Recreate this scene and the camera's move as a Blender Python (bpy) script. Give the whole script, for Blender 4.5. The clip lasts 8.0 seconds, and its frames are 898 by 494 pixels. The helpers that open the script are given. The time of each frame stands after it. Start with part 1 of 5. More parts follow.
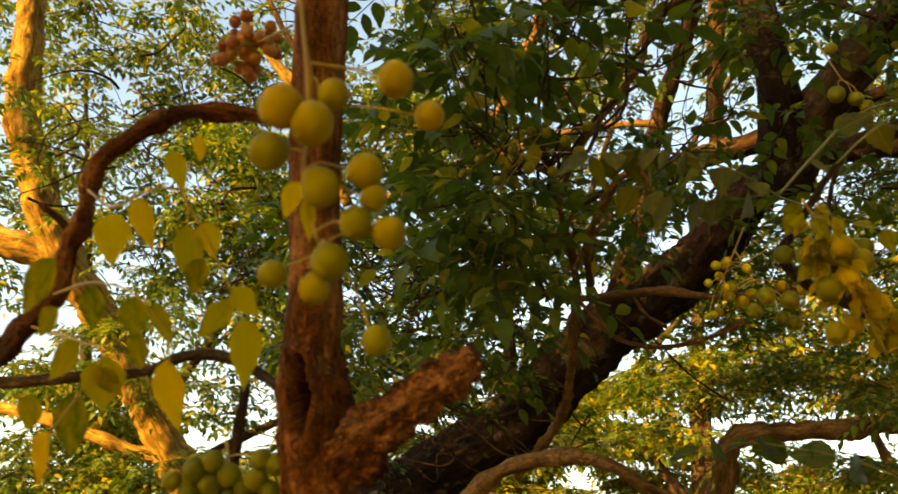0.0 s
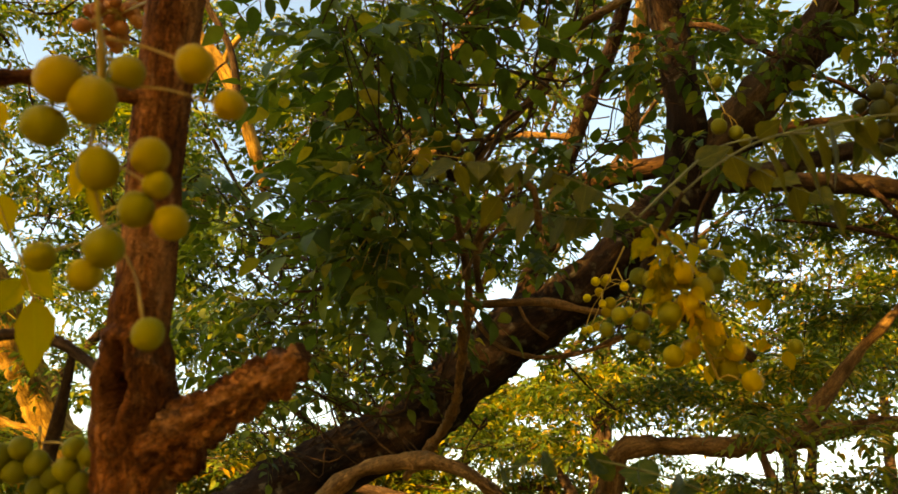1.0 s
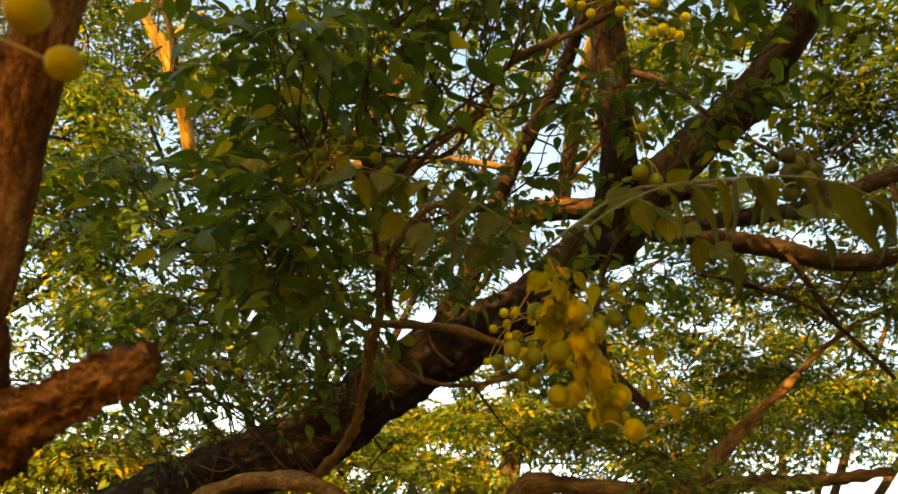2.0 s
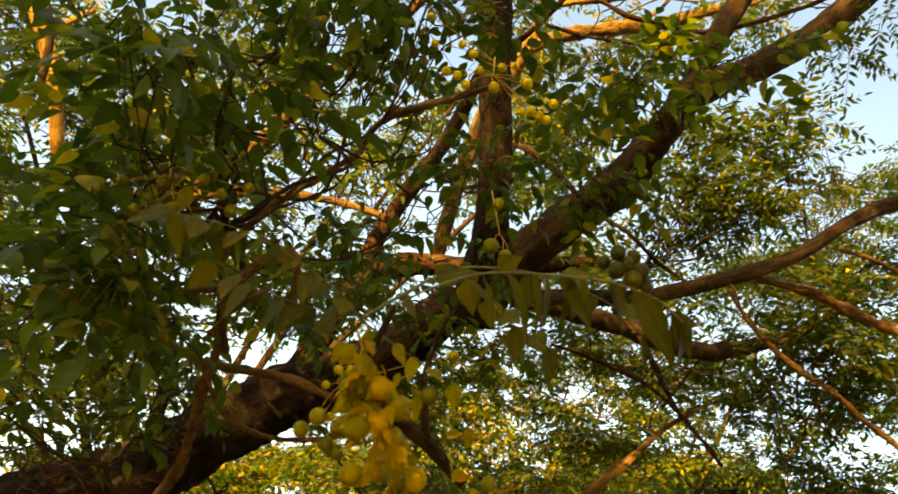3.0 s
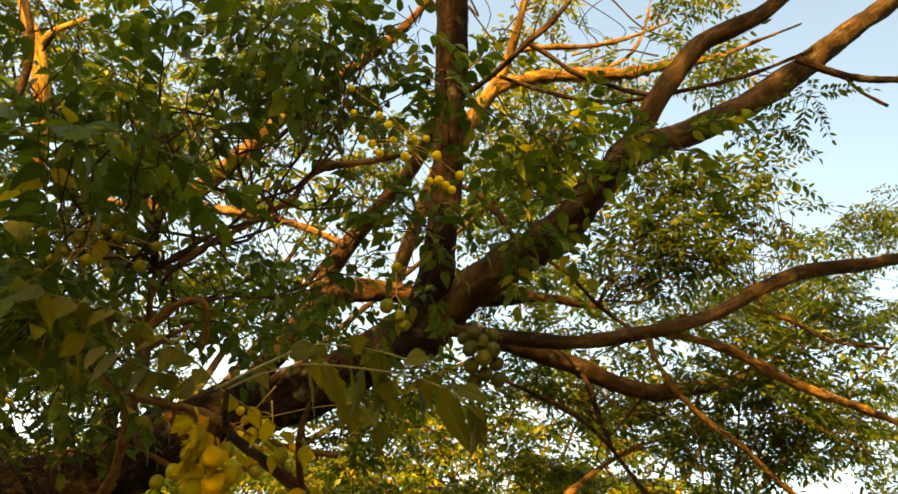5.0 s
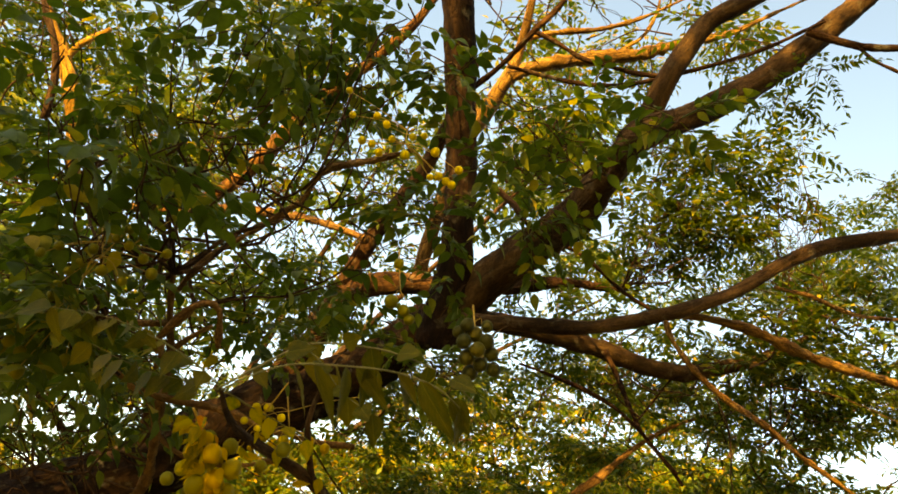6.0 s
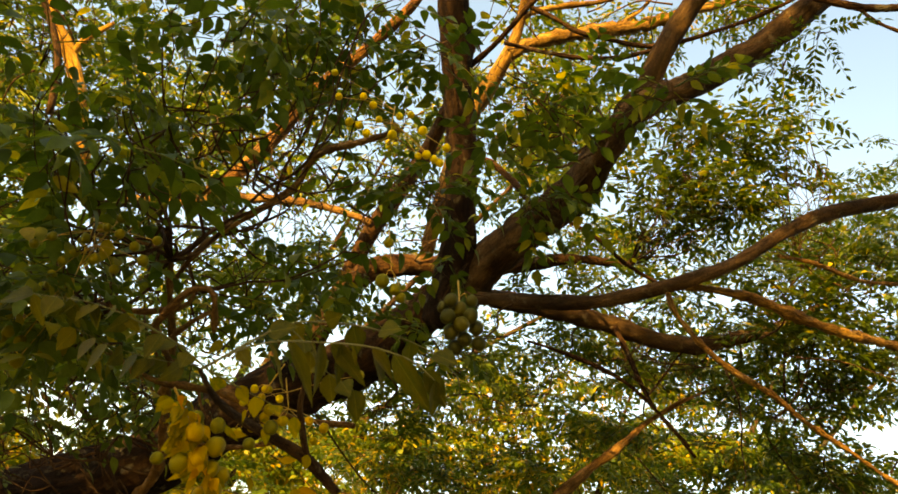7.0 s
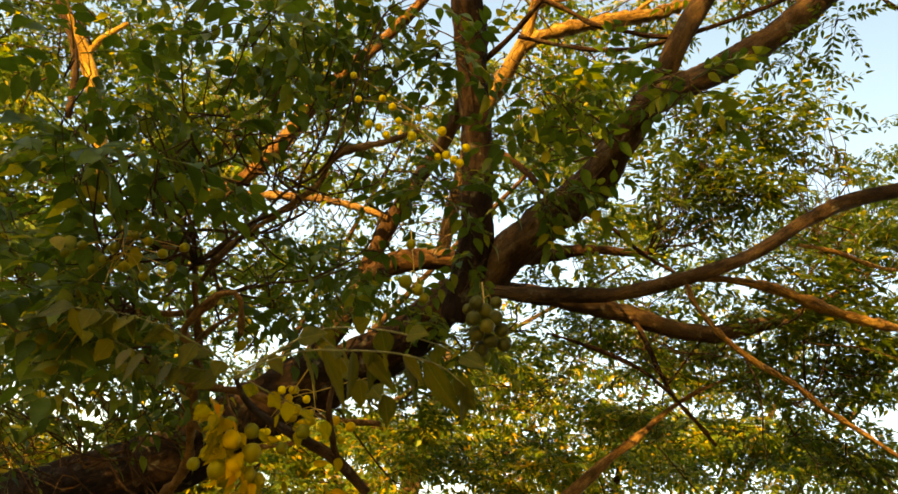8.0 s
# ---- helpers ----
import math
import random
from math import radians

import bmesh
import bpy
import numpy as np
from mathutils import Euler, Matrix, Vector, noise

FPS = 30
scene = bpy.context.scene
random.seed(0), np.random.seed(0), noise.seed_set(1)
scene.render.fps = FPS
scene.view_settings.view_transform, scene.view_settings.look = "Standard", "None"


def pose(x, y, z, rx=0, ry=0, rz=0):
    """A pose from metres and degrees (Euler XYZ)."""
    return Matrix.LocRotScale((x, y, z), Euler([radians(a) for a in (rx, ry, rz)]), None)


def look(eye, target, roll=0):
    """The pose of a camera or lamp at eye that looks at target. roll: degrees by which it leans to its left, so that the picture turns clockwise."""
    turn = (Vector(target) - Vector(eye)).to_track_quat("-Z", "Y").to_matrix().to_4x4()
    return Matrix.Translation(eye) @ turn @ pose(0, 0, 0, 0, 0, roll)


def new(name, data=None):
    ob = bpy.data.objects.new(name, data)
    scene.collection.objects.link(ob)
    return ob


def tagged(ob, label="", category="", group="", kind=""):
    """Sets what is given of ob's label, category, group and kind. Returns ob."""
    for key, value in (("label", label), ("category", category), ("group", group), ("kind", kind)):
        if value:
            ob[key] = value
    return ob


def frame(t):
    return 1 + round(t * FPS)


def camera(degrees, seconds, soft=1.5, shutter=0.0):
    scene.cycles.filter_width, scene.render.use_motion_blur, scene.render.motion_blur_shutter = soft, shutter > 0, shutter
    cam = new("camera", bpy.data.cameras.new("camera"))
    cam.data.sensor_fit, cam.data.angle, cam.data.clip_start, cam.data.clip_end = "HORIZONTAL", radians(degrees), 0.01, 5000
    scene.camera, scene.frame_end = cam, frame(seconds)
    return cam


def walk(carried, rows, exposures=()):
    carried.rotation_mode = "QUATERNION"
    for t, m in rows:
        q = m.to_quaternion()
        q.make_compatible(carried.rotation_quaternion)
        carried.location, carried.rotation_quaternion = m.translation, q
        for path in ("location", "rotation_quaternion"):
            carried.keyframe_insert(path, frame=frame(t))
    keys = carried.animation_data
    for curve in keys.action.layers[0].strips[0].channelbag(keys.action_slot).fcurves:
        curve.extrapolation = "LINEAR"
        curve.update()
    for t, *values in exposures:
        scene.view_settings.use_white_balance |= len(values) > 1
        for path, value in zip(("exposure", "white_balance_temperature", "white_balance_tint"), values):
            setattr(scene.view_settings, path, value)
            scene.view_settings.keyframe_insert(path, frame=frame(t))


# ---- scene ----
cam = camera(63.5, 8.0, soft=1.6, shutter=0.22)
PATH = [
    (0, (0.022, 0.026, 1.719), (0.008, 1.864, 2.508), 1.9),
    (0.5, (0.062, 0.041, 1.718), (0.186, 1.878, 2.501), 3.2),
    (1, (0.085, 0.027, 1.728), (0.269, 1.854, 2.52), 4.2),
    (2.5, (0.149, 0.055, 1.753), (0.613, 1.761, 2.688), 10.8),
    (3, (0.176, 0.033, 1.776), (0.772, 1.65, 2.791), 11.9),
    (3.5, (0.19, 0.006, 1.785), (0.86, 1.574, 2.83), 13.5),
    (4, (0.185, -0.034, 1.788), (0.852, 1.52, 2.856), 14.6),
    (5.5, (0.276, -0.181, 1.84), (0.83, 1.454, 2.849), 15.2),
    (6, (0.286, -0.197, 1.837), (0.807, 1.464, 2.821), 14.4),
    (6.5, (0.331, -0.217, 1.84), (0.829, 1.47, 2.792), 13.2),
    (7, (0.331, -0.217, 1.837), (0.824, 1.482, 2.77), 13.0),
    (7.5, (0.32, -0.223, 1.845), (0.803, 1.485, 2.766), 12.4),
    (8, (0.309, -0.228, 1.846), (0.779, 1.496, 2.745), 12.3),
]
SKY, SUN = 0.155, 6.2
EXPOSURES = [(0.0, 1.90, 9500, 6), (1.0, 1.91, 9800, 6), (2.5, 2.10, 9900, 5), (4.0, 2.08, 10300, 5), (8.0, 2.05, 10500, 5)]
cam.data.dof.use_dof, cam.data.dof.focus_distance, cam.data.dof.aperture_fstop = True, 1.7, 12.0
walk(cam, [(t, look(eye, target, roll)) for t, eye, target, roll in PATH], EXPOSURES)

# ---- light ----
SUN_DIR = Vector((-0.60, -0.70, 0.36)).normalized()      # towards the sun
world = bpy.data.worlds.new("sky")
scene.world = world
world.use_nodes = True
wn = world.node_tree
sky = wn.nodes.new("ShaderNodeTexSky")
sky.sky_type = "NISHITA"
sky.sun_disc = False
sky.sun_elevation = math.asin(SUN_DIR.z)
sky.sun_rotation = math.atan2(SUN_DIR.x, SUN_DIR.y)
sky.air_density, sky.dust_density, sky.ozone_density = 1.0, 1.5, 1.0
wn.links.new(sky.outputs[0], wn.nodes["Background"].inputs[0])
wn.nodes["Background"].inputs[1].default_value = SKY
sun_data = bpy.data.lights.new("sun", "SUN")
sun_data.energy, sun_data.angle, sun_data.color = SUN, radians(0.6), (1.0, 0.71, 0.30)
sun = new("sun", sun_data)
sun.matrix_world = look(SUN_DIR * 30, (0, 0, 0))


# ---- materials ----
def material(name, rough=0.6):
    m = bpy.data.materials.new(name)
    m.use_nodes = True
    nt = m.node_tree
    b = nt.nodes["Principled BSDF"]
    b.inputs["Roughness"].default_value = rough
    return m, nt, b


def ramp(nt, fac, stops):
    r = nt.nodes.new("ShaderNodeValToRGB")
    e = r.color_ramp.elements
    while len(e) < len(stops):
        e.new(0.5)
    for el, (p, c) in zip(e, stops):
        el.position, el.color = p, (*c, 1)
    nt.links.new(fac, r.inputs[0])
    return r.outputs[0]


def mix(nt, fac, a, b, mode="MIX"):
    n = nt.nodes.new("ShaderNodeMix")
    n.data_type, n.blend_type = "RGBA", mode
    for sock, val in ((n.inputs[0], fac), (n.inputs[6], a), (n.inputs[7], b)):
        if hasattr(val, "is_linked"):
            nt.links.new(val, sock)
        elif isinstance(val, tuple):
            sock.default_value = (*val, 1)
        else:
            sock.default_value = val
    return n.outputs[2]


def tex(nt, kind, scale, stretch=(1, 1, 1), detail=4.0, rough=0.6):
    co = nt.nodes.new("ShaderNodeTexCoord")
    mp = nt.nodes.new("ShaderNodeMapping")
    mp.inputs["Scale"].default_value = stretch
    nt.links.new(co.outputs["Object"], mp.inputs[0])
    n = nt.nodes.new(kind)
    n.inputs["Scale"].default_value = scale
    if "Detail" in n.inputs:
        n.inputs["Detail"].default_value = detail
        n.inputs["Roughness"].default_value = rough
    nt.links.new(mp.outputs[0], n.inputs["Vector"])
    return n.outputs[0]


def along(nt, kind, scale, stretch, detail=4.0, rough=0.6):
    """A texture that runs with the grain of a branch."""
    at = nt.nodes.new("ShaderNodeAttribute")
    at.attribute_name = "grain"
    mp = nt.nodes.new("ShaderNodeMapping")
    mp.inputs["Scale"].default_value = stretch
    nt.links.new(at.outputs["Vector"], mp.inputs[0])
    n = nt.nodes.new(kind)
    n.inputs["Scale"].default_value = scale
    if "Detail" in n.inputs:
        n.inputs["Detail"].default_value = detail
        n.inputs["Roughness"].default_value = rough
    nt.links.new(mp.outputs[0], n.inputs["Vector"])
    return n.outputs[0]


def bump(nt, b, height, strength, distance):
    n = nt.nodes.new("ShaderNodeBump")
    n.inputs["Strength"].default_value, n.inputs["Distance"].default_value = strength, distance
    nt.links.new(height, n.inputs["Height"])
    nt.links.new(n.outputs[0], b.inputs["Normal"])


def bark_material(name, dark, mid, light, scale, lichen=0.3, cracks=0.5, warped=0.12, streaks=0.9):
    m, nt, b = material(name, 0.85)
    coarse = along(nt, "ShaderNodeTexNoise", 11 * scale, (1, 1, 0.3), 6, 0.65)
    streak = along(nt, "ShaderNodeTexNoise", 52 * scale, (1, 1, 0.16), 5, 0.7)
    fine = tex(nt, "ShaderNodeTexNoise", 110 * scale, (1, 1, 1), 4, 0.7)
    col = ramp(nt, coarse, [(0.3, dark), (0.5, mid), (0.72, light)])
    col = mix(nt, streaks, col, ramp(nt, streak, [(0.36, (0.32, 0.3, 0.28)), (0.5, (0.9, 0.88, 0.86)), (0.68, (1.35, 1.3, 1.2))]), "MULTIPLY")
    col = mix(nt, 0.6, col, ramp(nt, fine, [(0.35, (0.5, 0.48, 0.46)), (0.6, (1.15, 1.1, 1.05))]), "MULTIPLY")
    patch = ramp(nt, tex(nt, "ShaderNodeTexNoise", 16 * scale, (1, 1, 1), 4, 0.6), [(0.58, (0, 0, 0)), (0.7, (1, 1, 1))])
    col = mix(nt, patch, col, mix(nt, lichen, col, (0.30, 0.27, 0.17)))
    cell = nt.nodes.new("ShaderNodeTexVoronoi")
    cell.feature = "DISTANCE_TO_EDGE"
    cell.inputs["Scale"].default_value = 30 * scale
    at = nt.nodes.new("ShaderNodeAttribute")
    at.attribute_name = "grain"
    mp = nt.nodes.new("ShaderNodeMapping")
    mp.inputs["Scale"].default_value = (1, 1, 0.35)
    nt.links.new(at.outputs["Vector"], mp.inputs[0])
    nt.links.new(mix(nt, warped, mp.outputs[0], along(nt, "ShaderNodeTexNoise", 14 * scale, (1, 1, 0.6), 5)), cell.inputs["Vector"])
    crack = ramp(nt, cell.outputs[0], [(0.0, (0.3, 0.28, 0.26)), (0.13, (1, 1, 1))])
    col = mix(nt, cracks, col, crack, "MULTIPLY")
    nt.links.new(col, b.inputs["Base Color"])
    b.inputs["Specular IOR Level"].default_value = 0.06
    bump(nt, b, mix(nt, 0.25 + 0.3 * cracks, mix(nt, 0.35, streak, mix(nt, 0.5, coarse, fine)), crack), 1.0, 0.010 / scale)
    return m


BARK = bark_material("dark_bark", (0.011, 0.006, 0.003), (0.036, 0.017, 0.007), (0.10, 0.048, 0.018), 1.2, 0.2, 0.4, 0.2, streaks=0.5)
# bark darkened for the shaded trunk and upright limb; shade is in the colour
BARK_SHADED = bark_material("shaded_bark", (0.006, 0.004, 0.0025), (0.018, 0.0095, 0.005), (0.048, 0.025, 0.011), 1.3, 0.2, 0.6, 0.2)
BARK_STEM = bark_material("young_bark", (0.05, 0.014, 0.004), (0.21, 0.068, 0.016), (0.52, 0.235, 0.07), 3.0, 0.15, 0.85, 0.25, 0.8)
BARK_TWIG = bark_material("twig_bark", (0.02, 0.011, 0.006), (0.06, 0.032, 0.015), (0.14, 0.08, 0.038), 5.0, 0.15)
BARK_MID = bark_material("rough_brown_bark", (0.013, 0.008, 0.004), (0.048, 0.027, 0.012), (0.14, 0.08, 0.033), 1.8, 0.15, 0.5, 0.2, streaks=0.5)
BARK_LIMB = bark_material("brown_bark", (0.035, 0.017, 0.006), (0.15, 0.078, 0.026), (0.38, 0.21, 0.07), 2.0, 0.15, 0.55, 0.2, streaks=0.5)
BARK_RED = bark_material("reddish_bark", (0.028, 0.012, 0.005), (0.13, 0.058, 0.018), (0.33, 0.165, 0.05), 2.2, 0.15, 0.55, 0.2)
# lighter copy of the limb bark, sunlight put into its colour
BARK_LIT = bark_material("lit_tan_bark", (0.05, 0.025, 0.008), (0.22, 0.118, 0.034), (0.50, 0.295, 0.085), 2.6, 0.1, 0.75, 0.25, 0.9)
# lightened and yellowed for the side tree; its sunlight is in the colour
BARK_SUNLIT = bark_material("sunlit_bark", (0.09, 0.045, 0.010), (0.34, 0.18, 0.036), (0.58, 0.345, 0.08), 1.6, 0.1, 0.6, 0.3)


def leaf_material(name, stops, clear=0.35, rough=0.45, veins=False, fading=0.75):
    """Leaf tissue: colour by leaflet, veins and blotches, light shining through."""
    m, nt, b = material(name, rough)
    b.inputs["Specular IOR Level"].default_value = 0.05 if veins else 0.13
    geo = nt.nodes.new("ShaderNodeNewGeometry")
    info = nt.nodes.new("ShaderNodeObjectInfo")
    add = nt.nodes.new("ShaderNodeMath")
    add.operation = "ADD"
    nt.links.new(geo.outputs["Random Per Island"], add.inputs[0])
    nt.links.new(info.outputs["Random"], add.inputs[1])
    frac = nt.nodes.new("ShaderNodeMath")
    frac.operation = "FRACT"
    nt.links.new(add.outputs[0], frac.inputs[0])
    col = ramp(nt, frac.outputs[0], stops)
    blot = ramp(nt, tex(nt, "ShaderNodeTexNoise", 70, (1, 1, 1), 3), [(0.3, (0.7, 0.72, 0.6)), (0.65, (1.15, 1.1, 1.0))])
    col = mix(nt, 0.8, col, blot, "MULTIPLY")
    if veins:
        co = nt.nodes.new("ShaderNodeTexCoord")
        sep = nt.nodes.new("ShaderNodeSeparateXYZ")
        nt.links.new(co.outputs["Object"], sep.inputs[0])

        def calc(op, a, c=0.0, d=None):
            n = nt.nodes.new("ShaderNodeMath")
            n.operation = op
            for sock, val in zip(n.inputs, (a, c, d)):
                if hasattr(val, "is_linked"):
                    nt.links.new(val, sock)
                elif val is not None:
                    sock.default_value = val
            return n.outputs[0]

        ax = calc("ABSOLUTE", sep.outputs[0])
        side = calc("SINE", calc("MULTIPLY", calc("SUBTRACT", sep.outputs[1], calc("MULTIPLY", ax, 0.7)), 62.0))
        rib = calc("MAXIMUM", calc("LESS_THAN", ax, 0.018), calc("MULTIPLY", calc("GREATER_THAN", side, 0.93), 0.25))
        col = mix(nt, rib, col, mix(nt, 1.0, col, (0.035, 0.03, 0.006), "ADD"))
        fade = ramp(nt, tex(nt, "ShaderNodeTexNoise", 2.6, (1, 1, 1), 4), [(0.42, (0, 0, 0)), (0.7, (1, 1, 1))])
        col = mix(nt, fade, col, mix(nt, fading, col, (0.42, 0.25, 0.012)))
        bump(nt, b, side, 0.08, 0.01)
    nt.links.new(col, b.inputs["Base Color"])
    tr = nt.nodes.new("ShaderNodeBsdfTranslucent")
    nt.links.new(mix(nt, 1.0, col, (1.5, 1.5, 0.7), "MULTIPLY"), tr.inputs[0])
    ms = nt.nodes.new("ShaderNodeMixShader")
    ms.inputs[0].default_value = clear
    nt.links.new(b.outputs[0], ms.inputs[1])
    nt.links.new(tr.outputs[0], ms.inputs[2])
    nt.links.new(ms.outputs[0], nt.nodes["Material Output"].inputs[0])
    return m


LEAF = leaf_material("green_leaf", [(0.0, (0.032, 0.056, 0.010)), (0.4, (0.053, 0.083, 0.013)), (0.78, (0.085, 0.112, 0.016)), (0.95, (0.14, 0.14, 0.02)), (1.0, (0.30, 0.22, 0.025))], 0.42)
# yellower copy of the green leaf for far crowns in the sun
LEAF_FAR = leaf_material("sunny_leaf", [(0.0, (0.03, 0.058, 0.011)), (0.4, (0.06, 0.092, 0.015)), (0.7, (0.095, 0.125, 0.018)), (0.9, (0.18, 0.17, 0.025)), (1.0, (0.34, 0.25, 0.035))], 0.4)
LEAF_GOLD = leaf_material("turning_leaf", [(0.0, (0.36, 0.26, 0.008)), (0.4, (0.50, 0.32, 0.008)), (0.8, (0.60, 0.34, 0.008)), (1.0, (0.58, 0.22, 0.012))], 0.5, veins=True)
LEAF_FRUIT = leaf_material("fruiting_leaf", [(0.0, (0.08, 0.075, 0.006)), (0.3, (0.22, 0.155, 0.005)), (0.6, (0.40, 0.25, 0.006)), (0.85, (0.55, 0.33, 0.008)), (1.0, (0.42, 0.13, 0.01))], 0.45, veins=True, fading=0.5)
# golden copy of the leaf, low sunlight put into its colour
LEAF_SUN = leaf_material("sun_toned_leaf", [(0.0, (0.04, 0.075, 0.012)), (0.35, (0.085, 0.125, 0.018)), (0.65, (0.14, 0.155, 0.022)), (0.9, (0.25, 0.20, 0.026)), (1.0, (0.45, 0.23, 0.03))], 0.45)
LEAF_DULL = leaf_material("dull_leaf", [(0.0, (0.04, 0.044, 0.008)), (0.6, (0.066, 0.066, 0.010)), (1.0, (0.115, 0.092, 0.012))], 0.4, veins=True, fading=0.12)
LEAF_DARK = leaf_material("dark_leaf", [(0.0, (0.018, 0.034, 0.007)), (1.0, (0.04, 0.06, 0.012))], 0.3, veins=True, fading=0.1)
LEAF_OLIVE = leaf_material("olive_leaf", [(0.0, (0.09, 0.10, 0.008)), (0.5, (0.18, 0.16, 0.009)), (1.0, (0.36, 0.26, 0.01))], 0.5, veins=True)


def berry_material(name, stops):
    m, nt, b = material(name, 0.6)
    b.inputs["Specular IOR Level"].default_value = 0.1
    info = nt.nodes.new("ShaderNodeObjectInfo")
    col = ramp(nt, info.outputs["Random"], stops)
    spots = tex(nt, "ShaderNodeTexNoise", 260, (1, 1, 1), 3)
    col = mix(nt, 0.6, col, ramp(nt, spots, [(0.35, (0.75, 0.7, 0.5)), (0.6, (1.05, 1.05, 1.0))]), "MULTIPLY")
    nt.links.new(col, b.inputs["Base Color"])
    bump(nt, b, spots, 0.25, 0.001)
    return m


BERRY = berry_material("ripe_berry", [(0.0, (0.20, 0.165, 0.003)), (0.6, (0.26, 0.19, 0.003)), (1.0, (0.36, 0.215, 0.003))])
BERRY_AMBER = berry_material("amber_berry", [(0.0, (0.15, 0.125, 0.004)), (0.5, (0.28, 0.19, 0.004)), (1.0, (0.42, 0.25, 0.005))])
BERRY_GREEN = berry_material("green_berry", [(0.0, (0.085, 0.083, 0.004)), (1.0, (0.19, 0.16, 0.006))])
# green berry toned down to offset sun on the fork cluster
BERRY_DARK = berry_material("dark_green_berry", [(0.0, (0.034, 0.034, 0.005)), (1.0, (0.078, 0.066, 0.006))])
BERRY_GOLD = berry_material("golden_berry", [(0.0, (0.38, 0.31, 0.012)), (1.0, (0.55, 0.39, 0.012))])
BERRY_BROWN = berry_material("withered_berry", [(0.0, (0.28, 0.085, 0.02)), (1.0, (0.42, 0.16, 0.035))])
STALK = material("stalk", 0.6)[0]
STALK.node_tree.nodes["Principled BSDF"].inputs["Base Color"].default_value = (0.34, 0.20, 0.015, 1)
STALK_GREEN = material("green_stalk", 0.6)[0]
STALK_GREEN.node_tree.nodes["Principled BSDF"].inputs["Base Color"].default_value = (0.10, 0.09, 0.012, 1)


# ---- building helpers ----
def mesh_of(name, bm, mat, smooth=True):
    me = bpy.data.meshes.new(name)
    bm.to_mesh(me)
    bm.free()
    me.materials.append(mat)
    if smooth:
        me.polygons.foreach_set("use_smooth", [True] * len(me.polygons))
    return me


def part(name, bm, mat, parent, label=""):
    ob = new(name, bm if isinstance(bm, bpy.types.Mesh) else mesh_of(name, bm, mat))
    ob.parent = parent
    return tagged(ob, label)


def thing(name, base, label, category, group="", kind=""):
    ob = new(name)
    ob.empty_display_size = 0.05
    ob.location = base
    return tagged(ob, label, category, group, kind)


def spline(pts, step):
    """Evenly spaced places with radii on a smooth line through the control points."""
    p = [np.array(q, float) for q in pts]
    p = [2 * p[0] - p[1]] + p + [2 * p[-1] - p[-2]]
    out = []
    for a, b, c, d in zip(p, p[1:], p[2:], p[3:]):
        n = max(2, int(np.linalg.norm((c - b)[:3]) / step))
        for i in range(n):
            t = i / n
            out.append(0.5 * (2 * b + (c - a) * t + (2 * a - 5 * b + 4 * c - d) * t * t + (3 * b - a - 3 * c + d) * t ** 3))
    return out + [p[-2]]


def tube(bm, pts, sides=8, step=0.02, rough=0.0, grain=8.0, dent=None, base=(0, 0, 0), flare=1.0):
    """A branch: rings along a smooth line, their skin pushed in and out by noise into ridges and knots."""
    rings, base = spline(pts, step), Vector(base)
    layer = bm.verts.layers.float_vector.get("grain") or bm.verts.layers.float_vector.new("grain")
    run = 7.0 * (pts[0][0] + pts[-1][2])
    axis = Vector((0.3, 0.9, 0.2))
    rows = []
    for i, q in enumerate(rings):
        c, r = Vector(q[:3]), max(q[3], 0.0006)
        nxt = Vector(rings[min(i + 1, len(rings) - 1)][:3]) - Vector(rings[max(i - 1, 0)][:3])
        fwd = nxt.normalized()
        run += (c - Vector(rings[i - 1][:3])).length if i else 0.0
        if rough > 0.3:
            r *= 1 + 0.35 * noise.noise(Vector((run * 45, r * 50, 0.3)))
        axis = (axis - fwd * axis.dot(fwd)).normalized()
        side = fwd.cross(axis)
        row = []
        for k in range(sides):
            a = 2 * math.pi * k / sides
            out = axis * math.cos(a) + side * math.sin(a)
            push = 0.0
            if rough:
                s = c + out * r
                w = Vector((s.x, s.y, s.z)) * grain
                push = noise.fractal(w * 0.35, 1.0, 2.0, 3) * 0.9
                skin = Vector((math.cos(a) * 2.2, math.sin(a) * 2.2, i * step * grain * 0.35))
                push += (abs(noise.noise(skin * 1.7)) - 0.3) * 0.9
                push += noise.noise(w * 2.4) * 0.35
                push *= rough * r
            if dent:
                push += dent(c + out * r, r)
            v = bm.verts.new(c + out * (r + push) - base)
            v[layer] = (math.cos(a) * r, math.sin(a) * r, run)
            row.append(v)
        rows.append(row)
    for u, v in zip(rows, rows[1:]):
        for k in range(sides):
            bm.faces.new((u[k], u[(k + 1) % sides], v[(k + 1) % sides], v[k]))
    for row, flip in ((rows[0], True), (rows[-1], False)):
        mid = bm.verts.new(sum((v.co for v in row), Vector()) / sides)
        for k in range(sides):
            a, b = row[k], row[(k + 1) % sides]
            bm.faces.new((b, a, mid) if flip else (a, b, mid))
    return bm


def branch(name, pts, parent, mat, sides=10, step=0.02, rough=0.12, grain=20.0, label="", dent=None):
    root = parent.parent or parent
    return part(name, tube(bmesh.new(), pts, sides, step, rough, grain, dent, root.location), mat, parent, label)


